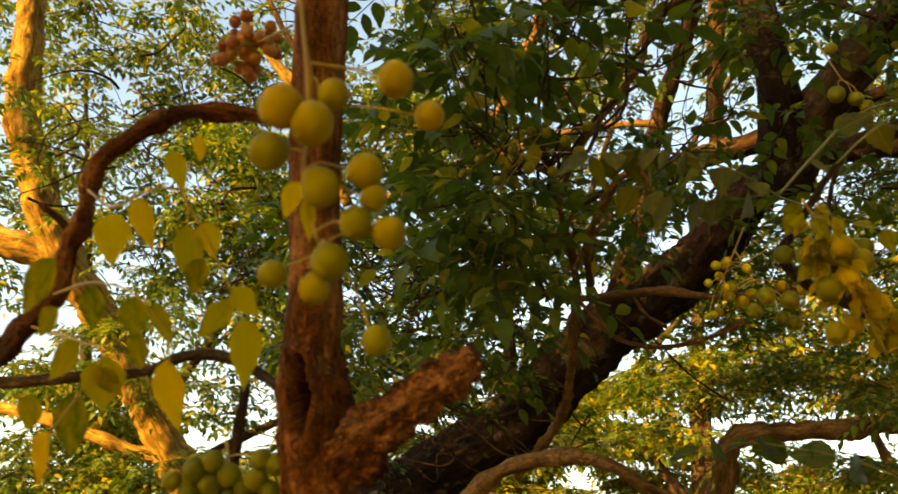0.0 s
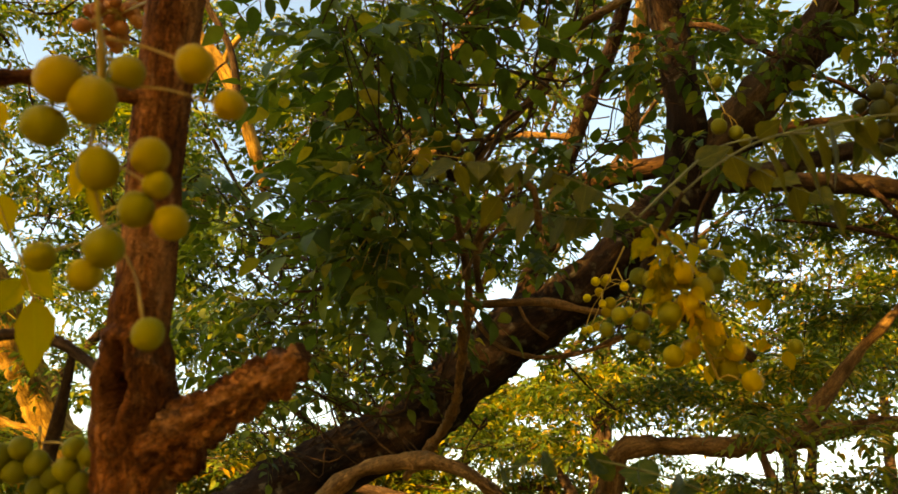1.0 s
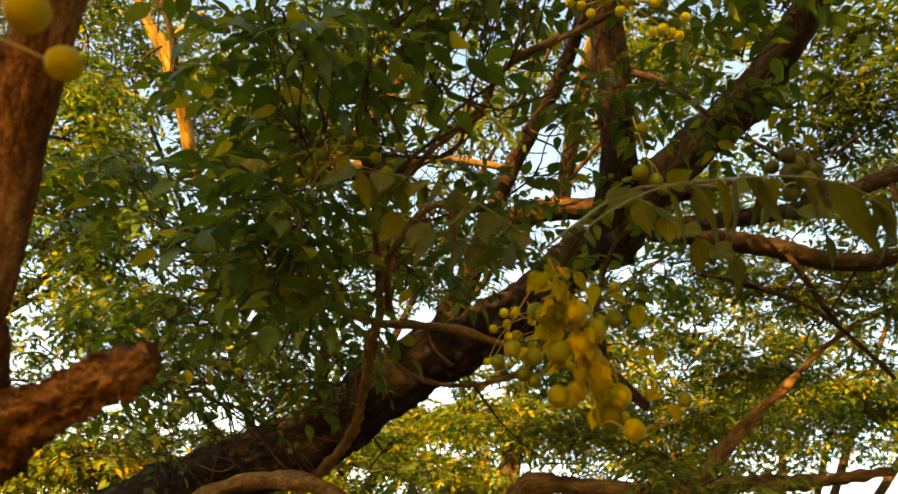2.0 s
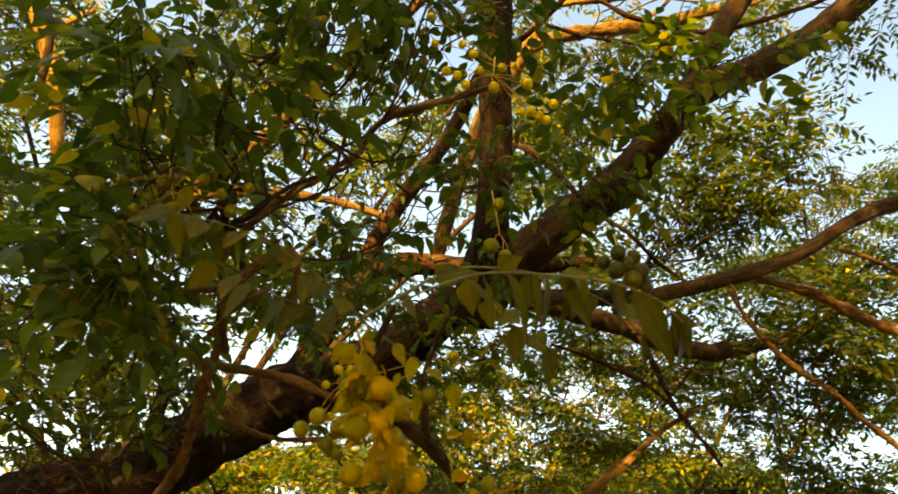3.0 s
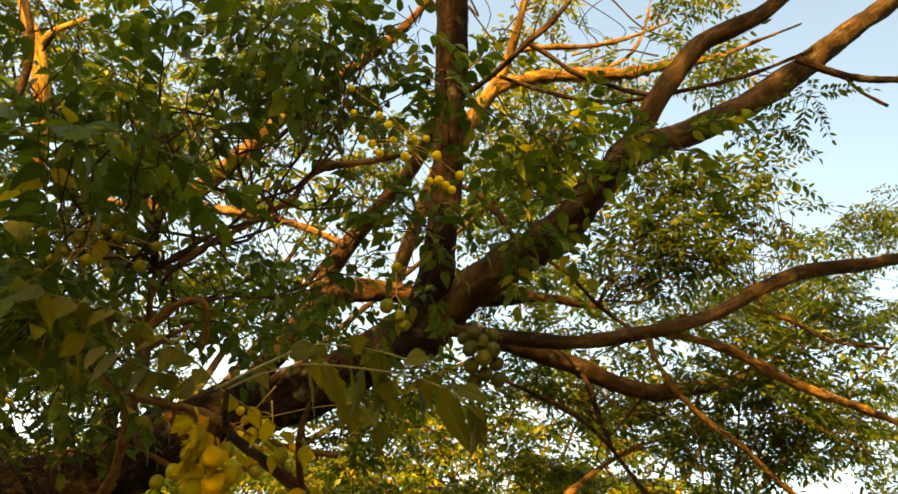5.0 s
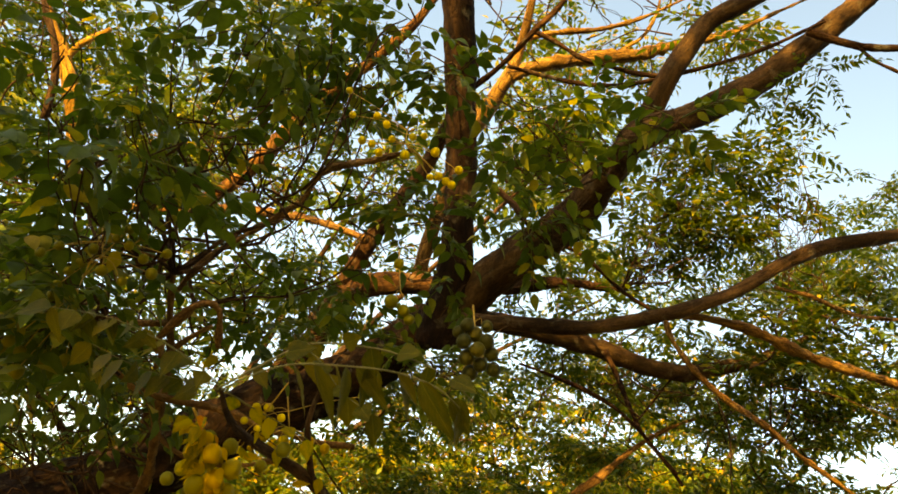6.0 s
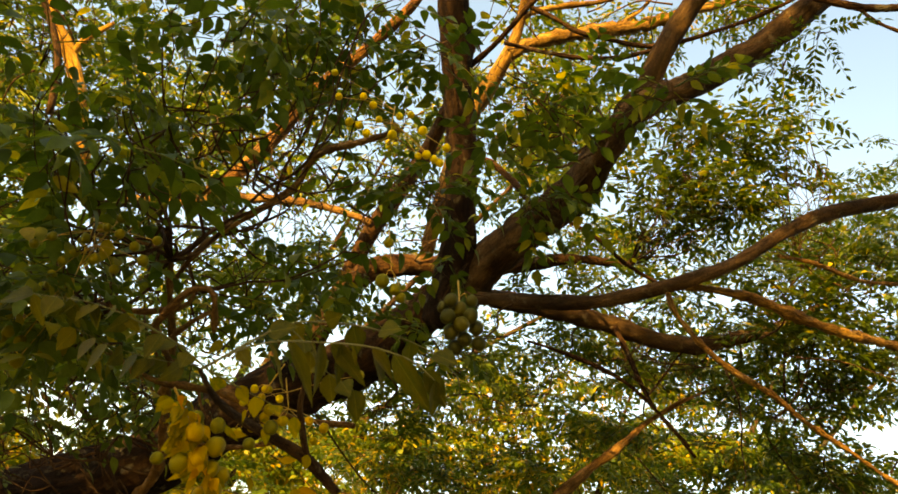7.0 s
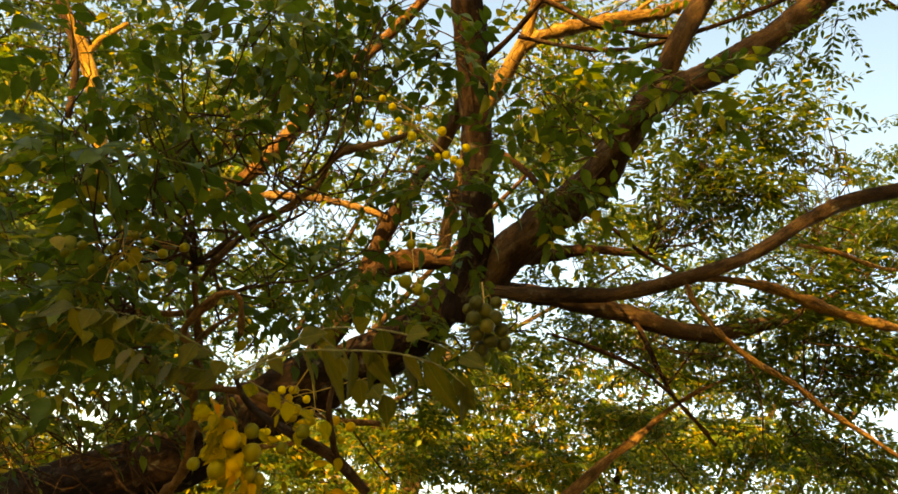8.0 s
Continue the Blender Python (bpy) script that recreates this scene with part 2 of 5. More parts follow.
# leaflet outline: rows of (along, half width, sag)
FINE = [(0.0, 0.0, 0), (0.1, 0.14, 0.01), (0.28, 0.255, 0.02), (0.5, 0.245, 0.01), (0.72, 0.155, -0.02), (0.88, 0.06, -0.05), (1.0, 0.0, -0.08)]
PLAIN = [(0.0, 0.0, 0), (0.28, 0.18, 0.01), (0.62, 0.145, 0.0), (1.0, 0.0, -0.06)]
ROUGH = [(0.0, 0.0, 0), (0.42, 0.22, 0.01), (1.0, 0.0, -0.05)]


def leaflet(rows, length, width=1.0, fold=0.25, curl=0.0):
    """Points and faces of one leaflet along +y, folded along its midrib."""
    v, f = [], []
    for y, w, s in rows:
        z = (s - curl * y * y) * length
        if w == 0:
            v.append((0, y * length, z))
        else:
            v += [(-w * width * length, y * length, z + fold * w * length), (0, y * length, z), (w * width * length, y * length, z + fold * w * length)]
    n = len(rows) - 2
    f += [(0, 2, 1), (0, 3, 2)]
    for i in range(n - 1):
        a = 1 + 3 * i
        f += [(a, a + 1, a + 4, a + 3), (a + 1, a + 2, a + 5, a + 4)]
    a = 1 + 3 * (n - 1)
    f += [(a, a + 1, a + 3), (a + 1, a + 2, a + 3)]
    return np.array(v, float), f


def spray(rng, rows, pairs, length, leaf, stalk=True, droop=0.3):
    """One feather-shaped leaf along +y: a stalk with leaflets in pairs and one at its tip."""
    verts, faces, at = [], [], 0

    def put(v, f, m):
        nonlocal at
        v = v @ np.array(m.to_3x3()).T + np.array(m.translation)
        verts.append(v)
        faces.extend(tuple(i + at for i in q) for q in f)
        at += len(v)

    def spot(y):
        return Vector((0, y * length, -droop * length * y * y))

    for i in range(pairs):
        y = 0.25 + 0.72 * i / pairs
        for s in (-1, 1):
            if rng.random() < 0.06:
                continue
            size = leaf * (0.75 + 0.3 * math.sin(math.pi * (0.25 + 0.6 * y))) * rng.uniform(0.85, 1.15)
            v, f = leaflet(rows, size, rng.uniform(0.85, 1.1), rng.uniform(0.05, 0.5), rng.uniform(0.0, 0.25))
            m = Matrix.Translation(spot(y + s * 0.015)) @ Euler((radians(rng.uniform(-35, 8)), radians(rng.uniform(-30, 30)), -s * radians(rng.uniform(48, 70)))).to_matrix().to_4x4() @ Matrix.Translation((0, 0.004, 0))
            put(v, f, m)
    v, f = leaflet(rows, leaf * 1.1, 1.0, 0.25, 0.1)
    put(v, f, Matrix.Translation(spot(1.0)) @ Euler((radians(-30), 0, 0)).to_matrix().to_4x4())
    if stalk:
        r = length * 0.007
        n = 4
        ring = []
        for i in range(n + 1):
            c = spot(i / n)
            k = r * (1.2 - 0.8 * i / n)
            ring += [(c.x - k, c.y, c.z - k * 0.6), (c.x + k, c.y, c.z - k * 0.6), (c.x, c.y, c.z + k)]
        q = []
        for i in range(n):
            for k in range(3):
                a, b = 3 * i + k, 3 * i + (k + 1) % 3
                q.append((a, b, b + 3, a + 3))
        put(np.array(ring, float), q, Matrix.Identity(4))
    return np.concatenate(verts), faces


def raw_mesh(name, verts, faces, mat):
    me = bpy.data.meshes.new(name)
    me.from_pydata(verts.tolist() if len(verts) < 400 else verts, [], faces)
    me.materials.append(mat)
    me.polygons.foreach_set("use_smooth", [True] * len(me.polygons))
    return me


RNG = random.Random(7)
SPRAYS_FINE = [spray(RNG, FINE, RNG.choice((4, 5, 5)), RNG.uniform(0.13, 0.18), 0.040) for _ in range(8)]
SPRAYS_MID = [spray(RNG, PLAIN, RNG.choice((5, 6, 7)), RNG.uniform(0.15, 0.24), 0.041) for _ in range(8)]
SPRAYS_FAR = [spray(RNG, ROUGH, RNG.choice((3, 4)), 0.2, 0.08, False) for _ in range(5)]


def turn_to(way, roll):
    """Turns +y to a way, with +z kept upward but for a roll."""
    y = np.asarray(way, float) / np.linalg.norm(way)
    x = np.cross(y, (0.0, 0.0, 1.0))
    x = x / max(np.linalg.norm(x), 1e-6)
    z = np.cross(x, y)
    c, s = math.cos(roll), math.sin(roll)
    return np.stack([c * x + s * z, y, c * z - s * x], 1)


def rosettes(rng, clumps, spread=5, more=1.0, lift=(-0.65, 0.4)):
    """Poses of leaves: tufts of them in each clump, fanned out round the tip of a twig. Also the tips."""
    poses, tips = [], []
    for x, y, z, rx, ry, rz, count in clumps:
        total = max(1, round(count * more))
        subs = []
        while len(subs) < max(2, total // 5):
            u = np.array([rng.uniform(-1, 1) for _ in range(3)])
            if u @ u < 1:
                subs.append(np.array((x, y, z)) + 0.85 * u * (rx, ry, rz))
        for n in range(total):
            hub = subs[n % len(subs)]
            tip = hub + np.array((rng.gauss(0, 0.26) * rx, rng.gauss(0, 0.26) * ry, rng.gauss(0, 0.12) * rz))
            tips.append((tip, hub))
            a0 = rng.uniform(0, 6.28)
            for i in range(spread):
                a = a0 + 6.28 * i / spread + rng.uniform(-0.5, 0.5)
                way = (math.cos(a), math.sin(a), rng.uniform(*lift))
                poses.append((tip + np.array(way) * 0.01, turn_to(way, rng.uniform(-0.5, 0.5)), rng.uniform(0.75, 1.2)))
    return poses, tips


def foliage(name, poses, kinds, mat, parent, label, scale=1.0):
    """Many leaves joined into one mesh."""
    rng = random.Random(len(poses))
    base = np.array(parent.location)
    verts, faces, at = [], [], 0
    for p, r, s in poses:
        v, f = kinds[rng.randrange(len(kinds))]
        verts.append((v * (s * scale)) @ r.T + p - base)
        faces.extend([tuple(i + at for i in q) for q in f])
        at += len(v)
    me = raw_mesh(name, np.concatenate(verts), faces, mat)
    return tagged(part(name, me, mat, parent, label), kind="stuff")


def twigs(name, tips, mat, parent, r0=0.0022, keep=1.0, label="thin brown twigs"):
    """Thin twigs from the middle of each clump out to its tufts."""
    rng = random.Random(3)
    bm = bmesh.new()
    for tip, hub in tips:
        if rng.random() > keep:
            continue
        hub = hub + np.array([rng.gauss(0, 0.1) for _ in range(3)]) * np.linalg.norm(tip - hub)
        mid = (tip + hub) / 2 + np.array([rng.gauss(0, 0.02) for _ in range(3)])
        tube(bm, [(*hub, r0), (*mid, r0 * 0.75), (*tip, r0 * 0.45)], 4, 0.07, base=parent.location)
    return tagged(part(name, bm, mat, parent, label), kind="stuff")


# ---- ground ----
def ground_mesh():
    bm = bmesh.new()
    n = 60
    grid = []
    for i in range(n + 1):
        u = 2 * i / n - 1
        row = []
        for j in range(n + 1):
            v = 2 * j / n - 1
            x, y = 600 * u * abs(u) ** 2, 600 * v * abs(v) ** 2
            row.append(bm.verts.new((x, y, 0.05 * noise.noise(Vector((x * 0.3, y * 0.3, 0))))))
        grid.append(row)
    for i in range(n):
        for j in range(n):
            bm.faces.new((grid[i][j], grid[i + 1][j], grid[i + 1][j + 1], grid[i][j + 1]))
    return bm


GROUND, gt, gb = material("dry_grass", 0.95)
g1 = ramp(gt, tex(gt, "ShaderNodeTexNoise", 1.3, (1, 1, 1), 8), [(0.35, (0.03, 0.026, 0.012)), (0.6, (0.06, 0.055, 0.02)), (0.8, (0.1, 0.075, 0.035))])
gt.links.new(g1, gb.inputs["Base Color"])
tagged(new("ground", mesh_of("ground", ground_mesh(), GROUND)), "dry grassy ground under the trees", "ground", kind="structure")

# ---- the large tree ----
big = thing("chinaberry_tree", (-1.03, 3.25, 0), "large chinaberry tree, bark toned for shade and sun, with spreading limbs and feathery leaves", "tree")
TRUNK_TOP = [(-0.278, 2.96, 1.849, 0.132), (-0.106, 2.881, 1.962, 0.125), (0.125, 2.804, 2.094, 0.117), (0.333, 2.735, 2.258, 0.115), (0.577, 2.618, 2.485, 0.118), (0.766, 2.497, 2.617, 0.103), (0.904, 2.317, 2.735, 0.091), (1.011, 2.091, 2.884, 0.08)]
branch("trunk", [(-1.035, 3.253, -0.06, 0.267), (-0.993, 3.237, 0.264, 0.187), (-0.938, 3.215, 0.558, 0.177), (-0.865, 3.187, 0.848, 0.167), (-0.768, 3.15, 1.13, 0.157), (-0.643, 3.101, 1.398, 0.148), (-0.481, 3.039, 1.642, 0.14)] + TRUNK_TOP, big, BARK_SHADED, 40, 0.018, 0.22, 18)
LINES = [TRUNK_TOP]                                     # lines that the branchlets may start from


def limb_of(pts, mat, sides, rough):
    LINES.append(pts)
    return branch("limb", pts, big, mat, sides, 0.014, rough, 24)


def side_of(limb, mat, name, sides, step, rough, grain, *lines):
    for pts in lines:
        branch(name, pts, limb, mat, sides, step, rough, grain)


upright = limb_of([(0.991, 1.92, 2.742, 0.076), (0.953, 1.799, 2.875, 0.065), (0.91, 1.704, 2.965, 0.051), (0.848, 1.618, 3.111, 0.049), (0.776, 1.529, 3.247, 0.048), (0.692, 1.422, 3.378, 0.049), (0.608, 1.32, 3.502, 0.048), (0.484, 1.179, 3.717, 0.041), (0.374, 1.037, 4.034, 0.033)], BARK_SHADED, 32, 0.17)
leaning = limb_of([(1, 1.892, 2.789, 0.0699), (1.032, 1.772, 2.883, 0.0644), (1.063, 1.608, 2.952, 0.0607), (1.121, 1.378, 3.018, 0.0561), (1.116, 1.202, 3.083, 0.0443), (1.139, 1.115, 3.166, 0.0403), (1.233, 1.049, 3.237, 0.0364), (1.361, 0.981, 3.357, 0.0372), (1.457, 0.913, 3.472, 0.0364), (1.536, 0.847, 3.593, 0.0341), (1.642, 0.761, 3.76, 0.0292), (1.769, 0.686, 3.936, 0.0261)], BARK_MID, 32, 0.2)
low = limb_of([(0.948, 1.874, 2.806, 0.0235), (1.029, 1.767, 2.787, 0.0227), (1.172, 1.566, 2.755, 0.0227), (1.255, 1.382, 2.725, 0.0202), (1.331, 1.182, 2.728, 0.0185), (1.458, 1.101, 2.807, 0.0168), (1.594, 1.047, 2.941, 0.0185), (1.722, 1.016, 3.037, 0.0193), (1.891, 0.979, 3.124, 0.0185), (2.089, 0.918, 3.236, 0.016)], BARK_MID, 20, 0.18)
rear = limb_of([(1.176, 2.002, 2.923, 0.0343), (1.416, 2.024, 2.971, 0.0334), (1.653, 2.051, 3.01, 0.0352), (1.815, 2.059, 3.019, 0.0352), (2.043, 2.039, 3.041, 0.0343), (2.253, 1.989, 3.128, 0.0308), (2.438, 1.935, 3.236, 0.0229), (2.559, 1.841, 3.343, 0.0123)], BARK_MID, 20, 0.22)
limb_of([(0.64, 2.578, 2.63, 0.0551), (0.662, 2.536, 2.728, 0.0462), (0.693, 2.494, 2.827, 0.0408), (0.707, 2.391, 2.966, 0.0354), (0.732, 2.248, 3.147, 0.032), (0.773, 2.125, 3.306, 0.0299), (0.812, 2.014, 3.44, 0.0265), (0.812, 1.859, 3.546, 0.0231), (0.799, 1.683, 3.704, 0.0163)], BARK, 26, 0.2)
limb_of([(0.712, 2.393, 2.843, 0.039), (0.748, 2.313, 2.97, 0.046), (0.856, 2.265, 3.042, 0.044), (1.052, 2.237, 3.098, 0.043), (1.328, 2.216, 3.204, 0.035), (1.551, 2.16, 3.295, 0.021), (1.798, 2.119, 3.346, 0.014)], BARK, 20, 0.22)
limb_of([(0.281, 2.757, 2.207, 0.036), (0.247, 2.649, 2.332, 0.027), (0.232, 2.55, 2.433, 0.021), (0.225, 2.502, 2.546, 0.014)], BARK, 10, 0.12)
golden = limb_of([(0.988, 2.353, 3.134, 0.03), (0.959, 2.21, 3.411, 0.03), (0.941, 2.036, 3.63, 0.034), (0.964, 1.968, 3.742, 0.037), (0.98, 1.853, 3.835, 0.029), (0.987, 1.783, 3.959, 0.02), (0.947, 1.657, 4.102, 0.015), (0.912, 1.558, 4.301, 0.011), (0.836, 1.43, 4.575, 0.004)], BARK_LIT, 12, 0.16)
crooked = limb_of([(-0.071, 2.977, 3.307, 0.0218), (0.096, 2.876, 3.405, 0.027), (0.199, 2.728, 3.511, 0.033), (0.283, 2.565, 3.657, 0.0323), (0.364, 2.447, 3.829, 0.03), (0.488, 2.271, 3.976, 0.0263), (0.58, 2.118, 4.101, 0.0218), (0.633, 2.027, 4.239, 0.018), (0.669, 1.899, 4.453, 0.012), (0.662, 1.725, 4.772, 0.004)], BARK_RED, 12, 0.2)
branch("fork", [(1.133, 1.154, 3.14, 0.0322), (1.167, 1.113, 3.261, 0.0313), (1.164, 1.046, 3.338, 0.0313), (1.181, 0.993, 3.419, 0.0296), (1.207, 0.937, 3.499, 0.0278), (1.265, 0.884, 3.558, 0.0261), (1.327, 0.827, 3.622, 0.0226), (1.386, 0.743, 3.732, 0.0174)], leaning, BARK_MID, 22, 0.02, 0.12, 18)
side_of(low, BARK_LIT, "side_branch", 14, 0.01, 0.34, 34,
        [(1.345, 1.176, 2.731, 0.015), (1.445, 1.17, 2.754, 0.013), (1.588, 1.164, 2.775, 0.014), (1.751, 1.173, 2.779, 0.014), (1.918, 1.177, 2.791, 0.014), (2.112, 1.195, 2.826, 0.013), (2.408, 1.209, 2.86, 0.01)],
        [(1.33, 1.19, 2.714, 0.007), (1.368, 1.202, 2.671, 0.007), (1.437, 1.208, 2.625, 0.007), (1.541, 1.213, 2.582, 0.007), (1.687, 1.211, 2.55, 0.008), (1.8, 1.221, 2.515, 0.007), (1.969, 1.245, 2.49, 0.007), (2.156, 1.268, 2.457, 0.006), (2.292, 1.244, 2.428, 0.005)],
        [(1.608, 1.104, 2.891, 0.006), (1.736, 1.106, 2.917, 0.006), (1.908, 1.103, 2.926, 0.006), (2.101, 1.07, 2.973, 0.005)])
side_of(golden, BARK_LIT, "side_branch", 14, 0.01, 0.34, 34,
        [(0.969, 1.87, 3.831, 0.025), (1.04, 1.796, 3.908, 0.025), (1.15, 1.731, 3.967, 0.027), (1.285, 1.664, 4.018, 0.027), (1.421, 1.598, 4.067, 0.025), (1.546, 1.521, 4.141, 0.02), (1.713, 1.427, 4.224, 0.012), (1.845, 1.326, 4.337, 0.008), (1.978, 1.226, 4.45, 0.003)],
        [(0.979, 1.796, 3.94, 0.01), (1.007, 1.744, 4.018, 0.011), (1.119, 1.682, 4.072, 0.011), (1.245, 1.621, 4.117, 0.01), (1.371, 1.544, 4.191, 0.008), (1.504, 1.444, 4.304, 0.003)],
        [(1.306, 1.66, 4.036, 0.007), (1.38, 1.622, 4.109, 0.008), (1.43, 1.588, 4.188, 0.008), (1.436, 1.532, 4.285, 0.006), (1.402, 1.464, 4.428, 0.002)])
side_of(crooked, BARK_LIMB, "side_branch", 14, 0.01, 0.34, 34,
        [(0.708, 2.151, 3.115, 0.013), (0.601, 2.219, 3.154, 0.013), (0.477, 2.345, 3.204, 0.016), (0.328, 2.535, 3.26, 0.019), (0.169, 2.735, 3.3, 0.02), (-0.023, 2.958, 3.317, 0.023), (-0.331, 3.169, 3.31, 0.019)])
# twigs out of the sun take the darker bark; shade is in the colour
side_of(upright, BARK, "twig", 9, 0.012, 0.3, 45,
        [(0.746, 1.468, 3.373, 0.01), (0.774, 1.389, 3.396, 0.009), (0.798, 1.308, 3.424, 0.008), (0.82, 1.218, 3.467, 0.009), (0.861, 1.161, 3.551, 0.008), (0.89, 1.081, 3.682, 0.006), (0.903, 0.982, 3.855, 0.002)],
        [(0.817, 1.222, 3.464, 0.007), (0.893, 1.207, 3.449, 0.007), (0.969, 1.182, 3.413, 0.007), (1.043, 1.146, 3.396, 0.007), (1.119, 1.115, 3.39, 0.007), (1.184, 1.072, 3.391, 0.007), (1.262, 1.002, 3.415, 0.006), (1.386, 0.922, 3.494, 0.006), (1.513, 0.825, 3.603, 0.005)],
        [(0.801, 1.323, 3.394, 0.007), (0.902, 1.294, 3.394, 0.007), (1, 1.223, 3.364, 0.007), (1.105, 1.18, 3.387, 0.007), (1.185, 1.102, 3.401, 0.007)],
        [(0.871, 1.556, 3.148, 0.01), (0.906, 1.509, 3.108, 0.01), (0.964, 1.466, 3.047, 0.01), (1.001, 1.432, 2.984, 0.008), (1.066, 1.43, 2.951, 0.006)])
side_of(leaning, BARK, "twig", 9, 0.012, 0.3, 45,
        [(1.449, 0.829, 3.523, 0.011), (1.524, 0.793, 3.5, 0.01), (1.601, 0.75, 3.488, 0.011), (1.701, 0.692, 3.507, 0.009)],
        [(1.554, 0.773, 3.497, 0.005), (1.608, 0.758, 3.451, 0.005), (1.69, 0.739, 3.436, 0.005)])
side_of(rear, BARK, "twig", 9, 0.012, 0.3, 45,
        [(1.35, 2.029, 2.823, 0.005), (1.466, 1.996, 2.811, 0.007), (1.585, 1.967, 2.793, 0.009), (1.724, 1.942, 2.756, 0.008), (1.886, 1.939, 2.673, 0.007), (2.033, 1.949, 2.577, 0.006)],
        [(1.679, 2, 2.986, 0.013), (1.736, 1.978, 2.89, 0.01), (1.792, 1.963, 2.785, 0.009), (1.859, 1.94, 2.686, 0.007), (1.999, 1.942, 2.607, 0.006)],
        [(1.25, 1.642, 3.107, 0.007), (1.347, 1.626, 3.079, 0.007), (1.493, 1.658, 3.046, 0.007), (1.632, 1.679, 3.036, 0.006)])


# lighter bark than the other twigs, in place of sunlight that misses them
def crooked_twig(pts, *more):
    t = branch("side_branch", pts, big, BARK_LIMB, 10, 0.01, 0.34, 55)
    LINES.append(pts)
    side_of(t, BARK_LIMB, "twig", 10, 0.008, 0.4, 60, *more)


crooked_twig([(0.236, 2.337, 1.952, 0.015), (0.305, 1.908, 2.054, 0.013), (0.294, 1.642, 2.116, 0.011), (0.271, 1.444, 2.166, 0.012), (0.266, 1.363, 2.209, 0.009), (0.237, 1.277, 2.276, 0.008), (0.212, 1.222, 2.324, 0.007), (0.2, 1.182, 2.361, 0.006)],
             [(0.214, 1.221, 2.324, 0.006), (0.228, 1.199, 2.379, 0.006), (0.254, 1.186, 2.432, 0.006), (0.296, 1.176, 2.492, 0.006), (0.341, 1.173, 2.559, 0.007), (0.375, 1.168, 2.615, 0.007), (0.381, 1.145, 2.655, 0.007), (0.404, 1.076, 2.659, 0.007), (0.457, 0.913, 2.607, 0.006), (0.498, 0.825, 2.596, 0.004)],
             [(0.2, 1.182, 2.361, 0.005), (0.161, 1.184, 2.378, 0.004), (0.12, 1.176, 2.371, 0.004), (0.063, 1.118, 2.335, 0.003)],
             [(0.27, 1.258, 2.185, 0.007), (0.245, 1.144, 2.192, 0.007), (0.232, 1.033, 2.187, 0.007), (0.242, 1.006, 2.208, 0.007), (0.256, 0.986, 2.238, 0.007), (0.278, 0.971, 2.253, 0.006), (0.301, 0.977, 2.251, 0.006), (0.323, 1.02, 2.204, 0.005)])
crooked_twig([(0.138, 1.295, 2.188, 0.005), (0.186, 1.251, 2.165, 0.006), (0.242, 1.227, 2.144, 0.007), (0.318, 1.205, 2.146, 0.007), (0.388, 1.193, 2.151, 0.007), (0.462, 1.196, 2.144, 0.007), (0.551, 1.175, 2.144, 0.006), (0.627, 1.151, 2.152, 0.005)],
             [(0.243, 1.229, 2.141, 0.004), (0.288, 1.221, 2.083, 0.004), (0.332, 1.21, 2.059, 0.004), (0.384, 1.192, 2.052, 0.004), (0.45, 1.185, 2.069, 0.005), (0.506, 1.174, 2.096, 0.004)],
             [(0.332, 1.205, 2.146, 0.003), (0.351, 1.208, 2.114, 0.003), (0.387, 1.208, 2.09, 0.003)])
crooked_twig([(0.024, 1.046, 1.75, 0.011), (0.058, 0.972, 1.797, 0.011), (0.098, 0.939, 1.824, 0.01), (0.143, 0.914, 1.833, 0.01), (0.189, 0.904, 1.831, 0.009), (0.227, 0.9, 1.817, 0.008), (0.268, 0.911, 1.791, 0.007)],
             [(0.227, 0.9, 1.817, 0.005), (0.288, 0.871, 1.783, 0.004), (0.366, 0.776, 1.753, 0.004), (0.41, 0.694, 1.766, 0.003), (0.432, 0.656, 1.779, 0.003)])
crooked_twig([(0.102, 1.408, 2.304, 0.005), (0.171, 1.384, 2.309, 0.006), (0.241, 1.343, 2.331, 0.006), (0.257, 1.329, 2.363, 0.005)])
crooked_twig([(0.236, 1.239, 2.193, 0.003), (0.255, 1.221, 2.236, 0.005), (0.28, 1.206, 2.27, 0.005), (0.303, 1.196, 2.294, 0.004)])

